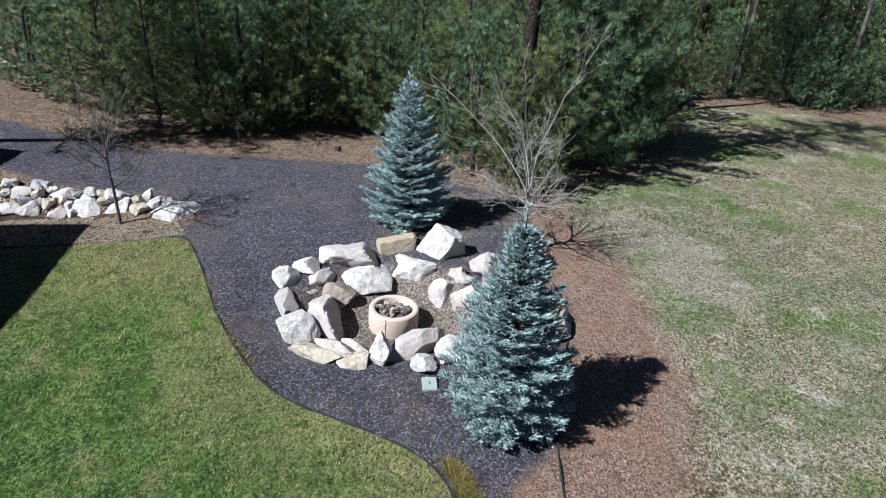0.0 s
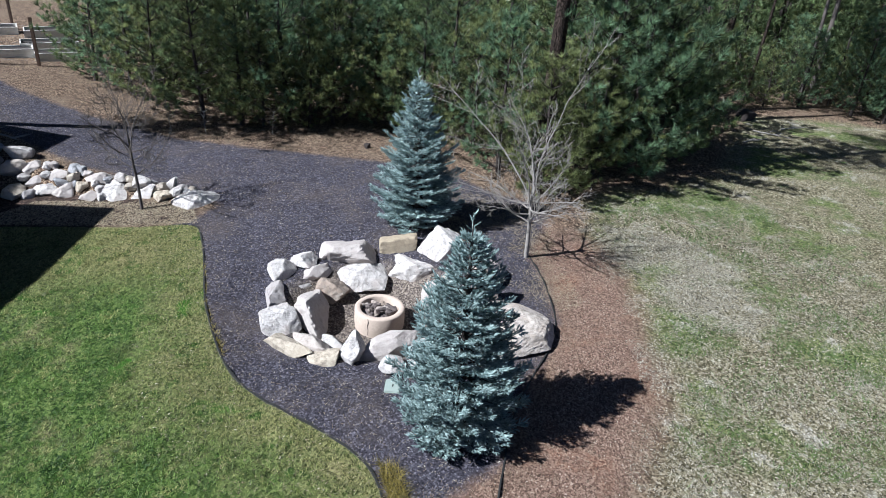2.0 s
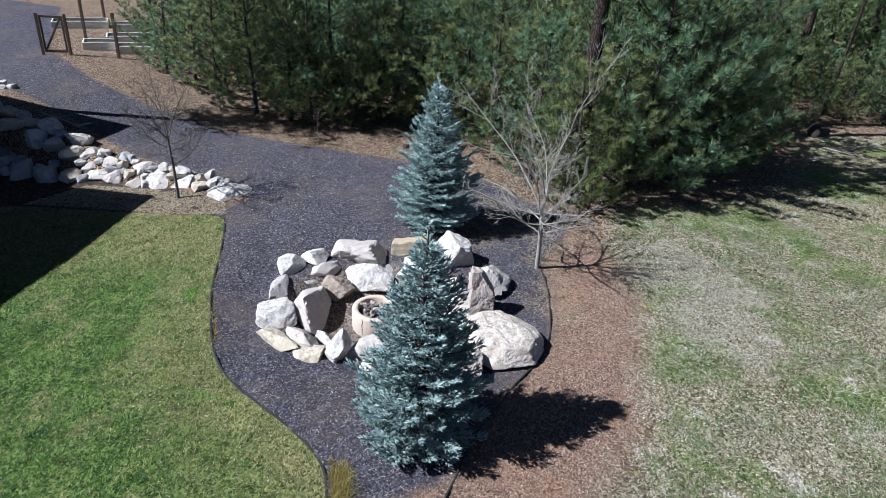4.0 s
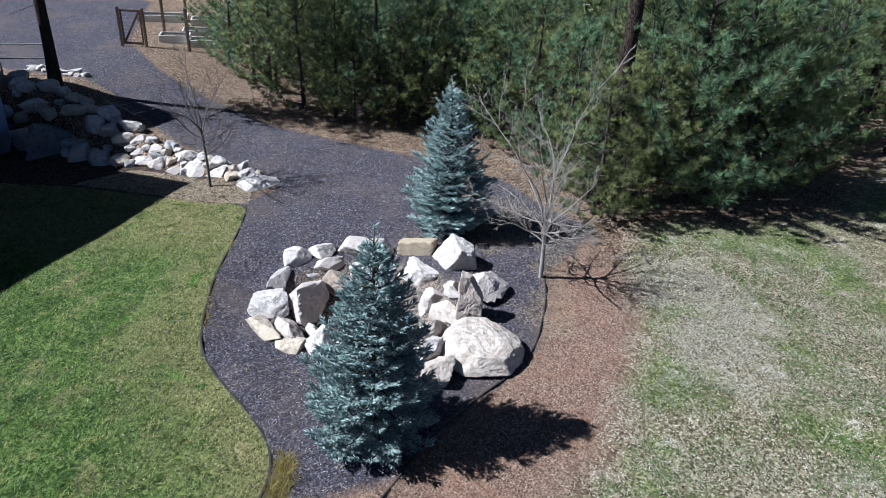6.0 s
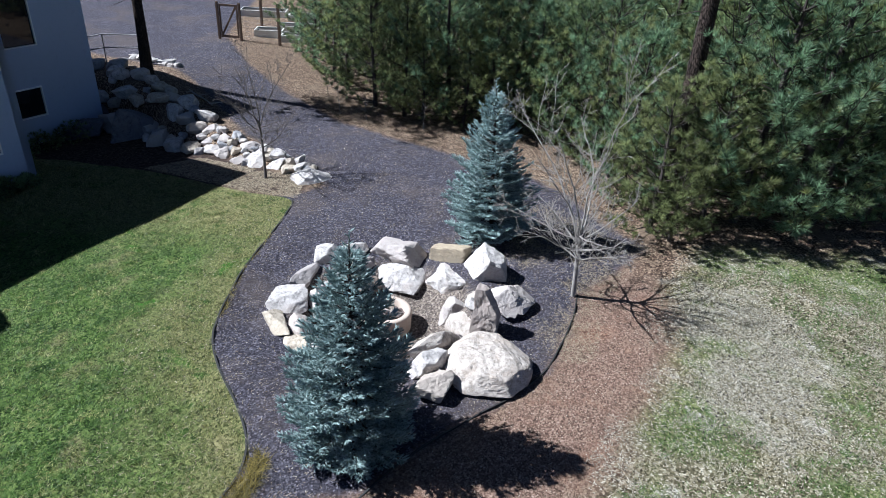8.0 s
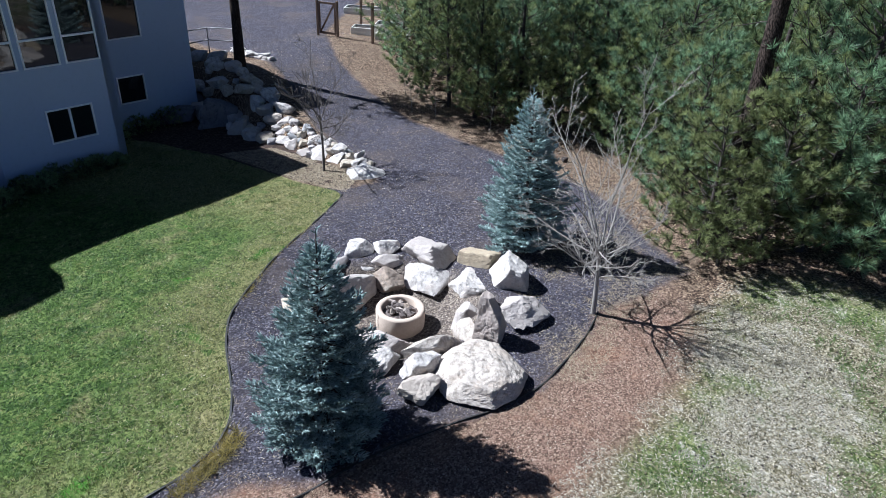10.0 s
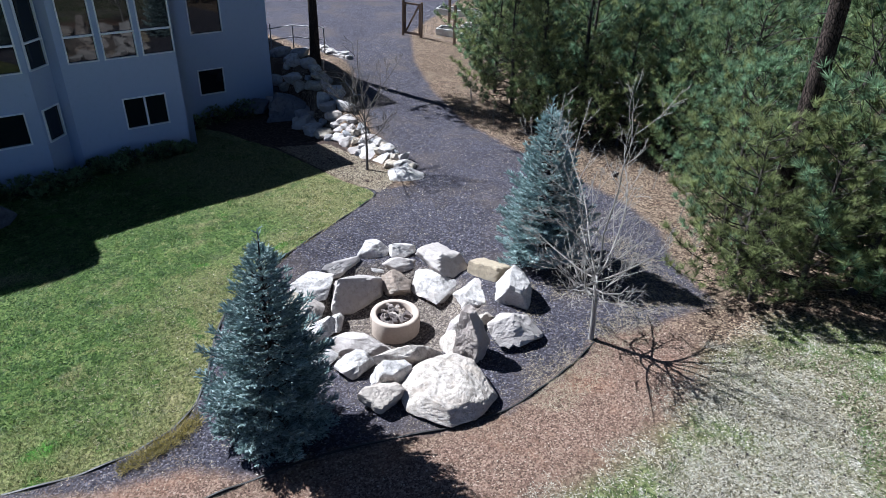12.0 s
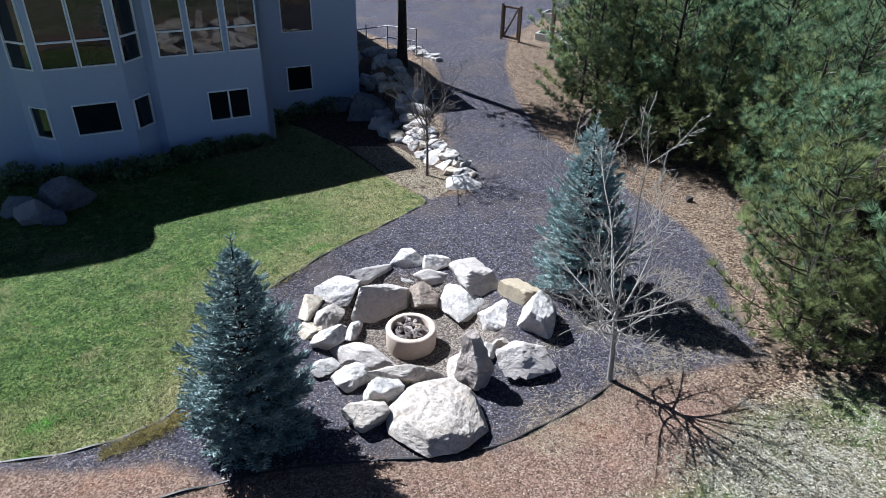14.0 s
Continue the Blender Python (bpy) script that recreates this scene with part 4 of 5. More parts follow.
# ---- pines ----
def pine(name, high, wide, seed, mat, label, low=0.15, fine=True, group="young pines"):
    """A young long-needled pine, bushy to the ground; built at the origin."""
    r = np.random.default_rng(seed)
    top = tagged(new(name), label, "tree", group)
    wood, limbs, leaf = Pile(), Pile(), Pile()
    zs = np.linspace(-0.15, high * 0.98, 10)
    sway = 0.08 * np.sin(zs * 0.9 + seed)
    wood.add(*tube(np.column_stack([sway, sway * 0.4, zs]), 0.017 * high * (1 - zs / high * 0.95) + 0.006, 7))
    tp, td = [], []
    z = low
    while z < high * 0.97:
        f = z / high
        rad = wide * (min(1.0, 0.8 + 1.2 * f)) * (1 - f ** 1.7) ** 0.8 + 0.1
        cnt = r.integers(5, 8)
        a0 = r.uniform(0, 6.28)
        for k in range(cnt):
            a = a0 + k * 6.283 / cnt + r.normal() * 0.25
            ln = rad * r.uniform(0.5, 1.2)
            out = np.array([math.cos(a), math.sin(a), 0])
            rise = r.uniform(0.0, 0.3) + 0.6 * f
            t = np.linspace(0, 1, 6)[:, None]
            zz = z + r.normal() * 0.06
            c = np.array([0, 0, zz]) + out * ln * t + np.array([0, 0, 1]) * ln * (rise * t - 0.15 * t * (1 - t) + 0.28 * t ** 2.5)
            if fine:
                limbs.add(*tube(c[::1 if fine else 5], np.linspace(0.014, 0.004, 6)[::1 if fine else 5], 3))
            n = max(2, int(ln * (3.7 if fine else 2.4)))
            for s in np.linspace(0.5, 1.0, n):
                i = min(int(s * 5), 4)
                p = c[i] + (c[i + 1] - c[i]) * (s * 5 - i)
                d = unit(c[i + 1] - c[i])
                if s > 0.97:
                    tp.append(p), td.append(unit(d + [0, 0, 0.5]))
                for sg in (-1, 1):
                    sd = unit(d * 0.7 + np.cross(d, [0, 0, 1.0]) * sg * r.uniform(0.5, 1.1) + np.array([0, 0, r.uniform(0.0, 0.7)]))
                    e = p + sd * r.uniform(0.06, 0.26) * (1.25 - s * 0.6)
                    if fine and r.random() < 0.3:
                        limbs.add(*tube([p, (p + e) / 2, e], [0.006, 0.005, 0.004], 3))
                    tp.append(e), td.append(sd)
                    if r.random() < 0.15:
                        tp.append(p + sd * 0.1 + r.normal(size=3) * 0.05), td.append(unit(sd + r.normal(size=3) * 0.4))
        z += r.uniform(0.22, 0.34) * (1 + 0.05 * high) * (1 if fine else 1.25)
    tp.append(np.array([sway[-1], sway[-1] * 0.4, high * 0.99])), td.append(np.array([0, 0, 1.0]))
    P, D = np.array(tp), np.array(td)
    if fine:
        needles(leaf, P, D, 38, 0.19, 0.0115, 8, 62, r)
    else:
        needles(leaf, P, D, 14, 0.24, 0.028, 8, 66, r)
    wood.object("trunk", M_BARK, top, True)
    if fine:
        limbs.object("branchwork", M_BARK, top)
    leaf.object("crown", mat, top, False, "long green needles in tufts")
    return top


def tall_pine(name, x, y, high, rad, seed, label, clear, lean=(0, 0), crown=True, bark=None):
    r = np.random.default_rng(seed)
    top = tagged(new(name), label, "tree", "tall pines")
    top.matrix_world = pose(x, y, z_at(x, y))
    wood, limbs, leaf = Pile(), Pile(), Pile()
    zs = np.linspace(-0.2, high, 26)
    cx, cy = lean[0] * zs / high + 0.05 * np.sin(zs * 0.6), lean[1] * zs / high + 0.04 * np.cos(zs * 0.5)
    flare = rad * (1 - 0.8 * zs / high) * (1 + 0.35 * np.exp(-np.clip(zs, 0, 99) * 2.5))
    v, f = tube(np.column_stack([cx, cy, zs]), flare, 14)
    v = v + np.array([noise.noise_vector(Vector((c[0] * 9, c[1] * 9, c[2] * 2.2))) for c in v]) * rad * 0.09
    wood.add(v, f)
    for k in range(9 if crown else 0):  # dead stubs
        z = r.uniform(1.2, clear)
        a = r.uniform(0, 6.28)
        o = np.array([np.interp(z, zs, cx), np.interp(z, zs, cy), z])
        e = np.array([math.cos(a), math.sin(a), r.uniform(-0.3, 0.2)])
        stub = Pile()
        stub.add(*tube([o, o + e * 0.25, o + e * r.uniform(0.4, 0.9) + np.array([0, 0, -0.08])], [0.014, 0.01, 0.004], 4))
        stub.object("dead_branch", M_BARK, top)
    if crown:
        tp, td = [], []
        for z in np.arange(clear, high - 0.2, 0.5):
            f = (z - clear) / (high - clear)
            for k in range(5):
                a = r.uniform(0, 6.28)
                ln = (0.35 + 1.9 * math.sin(math.pi * min(1, 0.15 + 0.85 * f))) * r.uniform(0.6, 1.1)
                o = np.array([np.interp(z, zs, cx), np.interp(z, zs, cy), z])
                d = np.array([math.cos(a), math.sin(a), r.uniform(-0.1, 0.5)])
                limbs.add(*tube([o, o + d * ln * 0.5, o + d * ln + np.array([0, 0, 0.15 * ln])], [0.04, 0.025, 0.01], 5))
                for j in range(int(10 + 8 * ln)):
                    p = o + d * ln * r.uniform(0.3, 1.05) + r.normal(size=3) * 0.2
                    tp.append(p), td.append(unit(d + r.normal(size=3) * 0.6 + np.array([0, 0, 0.4])))
        needles(leaf, np.array(tp), np.array(td), 9, 0.22, 0.03, 15, 80, r)
        leaf.object("crown", M_PINE, top)
    wood.object("trunk", bark or M_SCALY, top, True)
    if crown:
        limbs.object("branchwork", M_BARK, top)
    return top


YOUNG = "bushy young pine with long green needles at the wood's edge"
KINDS = [pine("young_pine", 4.0, 1.6, 71, M_PINE, YOUNG), pine("young_pine", 4.5, 1.45, 72, M_PINE_BLUE, "slim cool-green young pine at the wood's edge"),
         pine("young_pine", 3.4, 1.45, 73, M_PINE_DULL, "olive-tinged bushy young pine at the wood's edge"), pine("young_pine", 4.9, 1.75, 74, M_PINE_BLUE, "tall full cool-green young pine"),
         pine("young_pine", 3.9, 1.3, 75, M_PINE_DULL, "slim olive young pine with open crown")]
FINE = len(KINDS)
KINDS += [pine("young_pine", 5.0, 1.7, 171, M_PINE, "bushy young pine deeper in the wood", fine=False), pine("young_pine", 5.6, 1.6, 172, M_PINE_BLUE, "cool-green young pine deeper in the wood", fine=False),
          pine("young_pine", 4.6, 1.6, 173, M_PINE_DULL, "olive young pine deeper in the wood", fine=False), pine("young_pine", 6.0, 1.8, 174, M_PINE, "tall full young pine deeper in the wood", fine=False)]
used_kind = set()


def stand(kind, x, y, turn, scale=1.0):
    m = pose(x, y, z_at(x, y), 0, 0, turn) @ Matrix.Scale(scale, 4)
    if kind not in used_kind:
        used_kind.add(kind)
        KINDS[kind].matrix_basis = m
        return KINDS[kind]
    return copy_thing(KINDS[kind], m)


# front row by hand: kind, x, y, turn, scale
FRONT = [(3, 10.7, 15.2, 0, 1.2), (0, 12.5, 15.6, 40, 1.1), (2, 9.7, 14.5, 80, 1.0), (2, 8.5, 14.05, 130, 1.0), (2, 9.0, 13.7, 30, 0.62), (1, 8.0, 15.6, 10, 0.9), (4, 7.7, 17.0, 200, 0.95), (0, 10.0, 16.7, 120, 1.3), (2, 14.0, 16.6, 20, 1.1),
         (0, 6.6, 18.9, 60, 0.95), (1, 5.4, 20.0, 30, 0.95), (2, 4.1, 20.0, 20, 1.05), (3, 2.6, 20.4, 150, 0.9), (4, 1.3, 20.1, 75, 1.05), (0, 0.1, 20.6, 10, 0.95), (4, 3.3, 19.7, 15, 0.8), (4, 5.9, 19.3, 115, 0.85), (2, 1.9, 19.9, 215, 0.8),
         (2, -1.2, 22.0, 300, 1.1), (1, -2.2, 23.4, 111, 0.95), (0, -3.4, 24.7, 200, 0.9), (3, 7.4, 18.3, 190, 0.85), (2, 11.7, 17.2, 250, 1.1), (1, 13.4, 17.7, 77, 1.0), (3, 11.9, 15.6, 210, 1.2), (0, 11.3, 16.5, 300, 1.15), (0, 13.3, 16.2, 160, 0.95)]
for row in FRONT:
    stand(*row)
WOOD = [(-4.2, 26.2), (-1.0, 22.3), (0.5, 21.0), (5.5, 20.4), (8.4, 16.9), (12.5, 16.6), (14.8, 17.0), (17.0, 19.2), (19.6, 21.7), (23.5, 21.0), (25.3, 19.1), (28, 17.7), (52, 11), (60, 60), (-2.0, 60)]
MARGIN = [(x, y) for _, x, y, _, _ in FRONT]
r_ = np.random.default_rng(5)
tries = 0
while len(MARGIN) < 330 and tries < 14000:
    tries += 1
    x, y = r_.uniform(-5, 48), r_.uniform(14, 50)
    inside = path_distance(np.array([x]), np.array([y]), WOOD, True)[0]
    if inside < 0.2 or inside > 17 or (x - 20) ** 2 + (y - 22) ** 2 < 1.5:
        continue
    gap = (0.8 if inside < 2 else 1.15) if x > 15.5 and inside < 6 else (1.4 if inside < 5 else 2.0)
    if min((x - a) ** 2 + (y - b) ** 2 for a, b in MARGIN) < gap * gap:
        continue
    MARGIN.append((x, y))
    far = x > 17
    stand(int(r_.integers(FINE)) if inside < 1.6 else int(FINE + r_.integers(len(KINDS) - FINE)), x, y, r_.uniform(0, 360), r_.uniform(0.4, 0.8) if far and inside < 4 else r_.uniform(0.85, 1.15))

tall_pine("tall_pine", 8.82, 14.85, 17.0, 0.21, 81, "tall straight pine trunk with dark scaly bark", 10.0, (0.1, 0.0))
tall_pine("tall_pine", -7.1, 19.2, 15.0, 0.17, 82, "tall dark pine trunk standing on the bank above the path", 4.2, (0, 0))
tall_pine("tall_pine", 18.6, 21.1, 16.0, 0.15, 83, "tall slim pine trunk at the meadow's corner", 9.0, (0.1, 0))
tall_pine("tall_pine", 15.6, 19.6, 16.0, 0.15, 84, "tall slim pine trunk among young pines", 9.0, (0.2, 0.2))
for k in range(34):
    x, y = r_.uniform(14, 46), r_.uniform(24, 48)
    if path_distance(np.array([x]), np.array([y]), WOOD, True)[0] > 2:
        tall_pine("tall_pine", x, y, r_.uniform(11, 15), r_.uniform(0.09, 0.17), 900 + k, "bare slim pine trunk deep in the wood", 8.0, (r_.normal() * 0.4, r_.normal() * 0.4), False)


for k, (x, y) in enumerate(((21.5, 22.6), (24.0, 22.3), (26.5, 20.8), (28.4, 20.0), (30.5, 19.4), (32.8, 18.9), (29.6, 21.6), (25.6, 23.4), (35.0, 18.8))):
    tall_pine("tall_pine", x, y, 12 + k % 3, 0.07 + 0.014 * (k % 4), 940 + k, "slim grey-brown trunk at the wood's far edge" if k % 2 else "slim dark trunk at the wood's far edge", 8.0, (0.4 * (-1) ** k, 0.2), False, M_DARKTWIG if k % 2 else None)


# ---- house ----
HOUSE = pose(-7.45, 12.6, 0, 0, 0, 90 - 19.5)  # local x runs along the wall, y away from the lawn into the house
FLOOR_Z, EAVE = -0.75, 5.0


def window(parent, s0, s1, z0, z1, m, bars=(), rows=()):
    """A window in its wall: frame, panes and sill; local y = 0 is the wall's outer face."""
    w = attach(new("window"), parent, m)
    t = 0.035
    part("pane", box_bm(s0, 0.03, z0, s1, 0.05, z1), M_GLASS, w, "dark reflecting glass")
    bm = bmesh.new()
    for x0, x1, a, b in ((s0 - t, s1 + t, z1, z1 + t), (s0 - t, s1 + t, z0 - t, z0), (s0 - t, s0, z0, z1), (s1, s1 + t, z0, z1)):
        box_bm(x0, -0.03, a, x1, 0.06, b, 0, bm)
    part("window_frame", bm, M_TRIM, w, "white window frame")
    for x in bars:
        part("mullion", box_bm(x - 0.025, -0.02, z0, x + 0.025, 0.03, z1), M_TRIM, w)
    for z in rows:
        part("rail", box_bm(s0, -0.02, z - 0.025, s1, 0.03, z + 0.025), M_TRIM, w)
    return w


def holed_wall(length, z0, z1, holes, thick=0.2):
    """A wall from x = 0 to length with openings (x0, x1, za, zb) cut through; y from 0 (outer face) to thick."""
    xs = sorted({0.0, length, *[h[0] for h in holes], *[h[1] for h in holes]})
    zs = sorted({z0, z1, *[h[2] for h in holes], *[h[3] for h in holes]})
    bm = bmesh.new()
    for a, b in zip(xs[:-1], xs[1:]):
        run = None
        for c, d in zip(zs[:-1], zs[1:]):
            solid = not any(h[0] - 1e-6 <= a and b <= h[1] + 1e-6 and h[2] - 1e-6 <= c and d <= h[3] + 1e-6 for h in holes)
            if solid and run is None:
                run = c
            if not solid and run is not None:
                box_bm(a, 0, run, b, thick, c, 0, bm)
                run = None
        if run is not None:
            box_bm(a, 0, run, b, thick, zs[-1], 0, bm)
    bmesh.ops.remove_doubles(bm, verts=bm.verts[:], dist=1e-4)
    return bm


def house():
    DROP = 0.58  # main eave below the foot of the added, unseen gable
    top = tagged(new("house"), "two-storey grey stucco house with white-framed windows, in its own shade", "house")
    top.matrix_world = HOUSE
    # corners of the lawn side, in the house's own plan, from north to south
    corner = [(4.9, 2.4), (1.22, 2.4), (1.22, 0.0), (-1.95, 0.0), (-2.15, 0.3), (-2.75, -0.3), (-4.75, -0.3), (-5.4, 0.35), (-8.8, 0.35)]
    holes = {
        0: [(1.75, 2.56, 0.06, 0.85), (1.6, 2.6, 2.05, 3.5)],
        2: [(0.72, 1.84, 0.2, 1.03), (0.25, 1.05, 2.2, 4.2), (1.25, 2.05, 2.2, 4.2), (2.25, 2.95, 2.2, 4.2)],
        4: [(0.12, 0.72, 0.3, 1.12), (0.1, 0.75, 2.2, 4.2)],
        5: [(0.36, 1.42, 0.36, 1.16), (0.15, 0.95, 2.2, 4.2), (1.05, 1.85, 2.2, 4.2)],
        6: [(0.06, 0.6, 0.34, 1.14), (0.12, 0.8, 2.2, 4.2)],
    }
    for k, ((x0, y0), (x1, y1)) in enumerate(zip(corner[:-1], corner[1:])):
        ln = math.hypot(x1 - x0, y1 - y0)
        m = Matrix.Translation((x0, y0, 0)) @ pose(0, 0, 0, 0, 0, math.degrees(math.atan2(y1 - y0, x1 - x0)) + 0) @ Matrix.Diagonal((1, -1, 1, 1))
        wall = part("wall", holed_wall(ln, FLOOR_Z - 0.3, EAVE - (0.8 if k == 0 else DROP), holes.get(k, [])), M_STUCCO, top, m=m)
        for h in holes.get(k, []):
            low = h[3] < 1.5
            bars = [(h[0] + h[1]) / 2] if (k == 2 and low) else []
            window(wall, *h, pose(0, -0.015, 0), bars, [] if low or k == 0 else [2.85])
    part("wall", box_bm(4.7, 2.6, FLOOR_Z - 0.3, 4.9, 12, EAVE - 0.8), M_STUCCO, top)
    part("wall", box_bm(-8.8, 0.55, FLOOR_Z - 0.3, -8.6, 12, EAVE - DROP), M_STUCCO, top)
    part("wall", box_bm(-8.8, 12, FLOOR_Z - 0.3, 4.9, 12.2, EAVE - 0.8), M_STUCCO, top)
    part("floor_slab", box_bm(-6.1, 2.7, 1.7, 4.6, 11.9, 1.95), M_PALE, top)
    # two hipped roofs with overhanging eaves
    for (x0, x1, y0, y1), (rx0, rx1, ry) in (((-9.1, 1.75, -0.5, 12.7), (-4.5, -2.4, 6.1)), ((1.75, 5.4, 1.9, 12.7), (1.75, 3.6, 6.9))):
        bm = bmesh.new()
        z0 = EAVE - (0.8 if x0 > 0 else DROP)
        lo = [bm.verts.new((x, y, z0)) for x, y in ((x0, y0), (x1, y0), (x1, y1), (x0, y1))]
        up = [bm.verts.new((v.co.x, v.co.y, z0 + 0.18)) for v in lo]
        ridge = [bm.verts.new((rx0, ry, z0 + 2.2)), bm.verts.new((rx1, ry, z0 + 2.2))]
        bm.faces.new(lo[::-1])
        for i in range(4):
            bm.faces.new((lo[i], lo[(i + 1) % 4], up[(i + 1) % 4], up[i]))
        bm.faces.new((up[0], up[1], ridge[1], ridge[0]))
        bm.faces.new((up[1], up[2], ridge[1]))
        bm.faces.new((up[2], up[3], ridge[0], ridge[1]))
        bm.faces.new((up[3], up[0], ridge[0]))
        part("roof", bm, M_ROOF, top, "dark shingled hip roof")
    # unseen arched piece, added and shaped for the round bump of shadow on the lawn
    bm = bmesh.new()
    arch = ((-8.6, -0.6), (-5.75, -0.6), (-5.5, 0.5), (-5.9, 1.08), (-6.75, 1.36), (-7.7, 1.2), (-8.65, 0.9))
    front = [bm.verts.new((x, -0.48, EAVE + z)) for x, z in arch]
    back = [bm.verts.new((x, 5, EAVE + z)) for x, z in arch]
    bm.faces.new(front)
    bm.faces.new(back[::-1])
    for i in range(len(arch)):
        k = (i + 1) % len(arch)
        bm.faces.new((front[i], back[i], back[k], front[k]))
    part("gable", bm, M_ROOF, top, "unseen arched roof piece, shaped to cast the rounded lawn shadow")


house()


# ---- gate, garden fence, beds and handrail ----
def gate():
    top = tagged(new("garden_gate"), "open wooden garden gate with diagonal brace and wire", "gate")
    top.matrix_world = pose(-8.1, 26.0, z_at(-8.1, 26.0), 0, 0, 2)
    for x in (0.0, 0.95):
        part("gate_post", box_bm(x - 0.045, -0.045, -0.2, x + 0.045, 0.045, 1.5, 0.008), M_WOOD, top)
    fr = attach(new("gate_leaf"), top)
    for b in ((0.08, -0.02, 0.1, 0.87, 0.02, 0.2), (0.08, -0.02, 1.34, 0.87, 0.02, 1.42)):
        part("rail", box_bm(*b, 0.004), M_WOOD, fr)
    for b in ((0.08, -0.025, 0.2, 0.14, 0.025, 1.34), (0.81, -0.025, 0.2, 0.87, 0.025, 1.34)):
        part("stile", box_bm(*b, 0.004), M_WOOD, fr)
    ln = math.hypot(0.66, 1.14)
    part("brace", box_bm(-0.035, -0.02, -ln / 2, 0.035, 0.02, ln / 2), M_WOOD, fr, m=pose(0.475, 0, 0.77, 0, math.degrees(math.atan2(0.66, 1.14)), 0))
    wire = Pile()
    for z in np.arange(0.3, 1.3, 0.14):
        wire.add(*tube([(0.12, 0.022, z), (0.5, 0.024, z), (0.84, 0.022, z)], [0.003] * 3, 3))
    wire.object("wire", M_STEEL, fr)


gate()


def garden_fence():
    top = tagged(new("garden_fence"), "wire garden fence on dark wooden posts", "fence")
    line = [(-7.15, 26.3), (-5.5, 26.1), (-4.0, 26.9), (-3.4, 29.5)]
    for x, y in line[1:] + [(-7.6, 29.0), (-7.9, 32.5)]:
        z = z_at(x, y)
        part("post", box_bm(x - 0.05, y - 0.05, z - 0.2, x + 0.05, y + 0.05, z + 1.65, 0.006), M_WOOD, top)
    wire = Pile()
    for (x0, y0), (x1, y1) in zip(line[:-1], line[1:]):
        for h in np.arange(0.15, 1.55, 0.2):
            wire.add(*tube([(x0, y0, z_at(x0, y0) + h), (x1, y1, z_at(x1, y1) + h)], [0.003] * 2, 3))
    wire.object("wire", M_STEEL, top)


garden_fence()


def bed(x, y, w, d, turn):
    top = tagged(new("raised_bed"), "pale board raised garden bed filled with dark soil", "garden bed", "raised beds")
    top.matrix_world = pose(x, y, z_at(x, y), 0, 0, turn)
    for b in ((-w / 2, -d / 2, -0.05, w / 2, -d / 2 + 0.05, 0.3), (-w / 2, d / 2 - 0.05, -0.05, w / 2, d / 2, 0.3), (-w / 2, -d / 2 + 0.05, -0.05, -w / 2 + 0.05, d / 2 - 0.05, 0.3), (w / 2 - 0.05, -d / 2 + 0.05, -0.05, w / 2, d / 2 - 0.05, 0.3)):
        part("board", box_bm(*b, 0.005), M_PALE, top)
    part("soil", box_bm(-w / 2 + 0.05, -d / 2 + 0.05, 0, w / 2 - 0.05, d / 2 - 0.05, 0.22), M_BARK, top, "dark bare soil")


for b_ in ((-6.6, 27.6, 1.2, 0.8, 15), (-5.2, 27.4, 1.4, 0.8, 15), (-5.8, 29.2, 2.0, 0.9, 15), (-8.6, 31.5, 2.2, 0.9, 15), (-6.2, 31.4, 2.0, 0.9, 15)):
    bed(*b_)


def handrail():
    top = tagged(new("handrail"), "grey pipe handrail on a concrete landing above the rocks", "railing")
    pts = [(-11.3, 20.0), (-9.8, 20.95), (-8.4, 21.2)]
    posts = pts + [(-10.55, 20.48)]
    for x, y in posts:
        z = z_at(x, y)
        ob = Pile()
        ob.add(*tube([(x, y, z - 0.1), (x, y, z + 0.5), (x, y, z + 1.0)], [0.022] * 3, 8))
        ob.object("post", M_STEEL, top, True)
    for h in (0.55, 1.0):
        ob = Pile()
        ob.add(*tube([(x, y, z_at(x, y) + h) for x, y in pts], [0.02] * 3, 8))
        ob.object("rail", M_STEEL, top, True)


handrail()


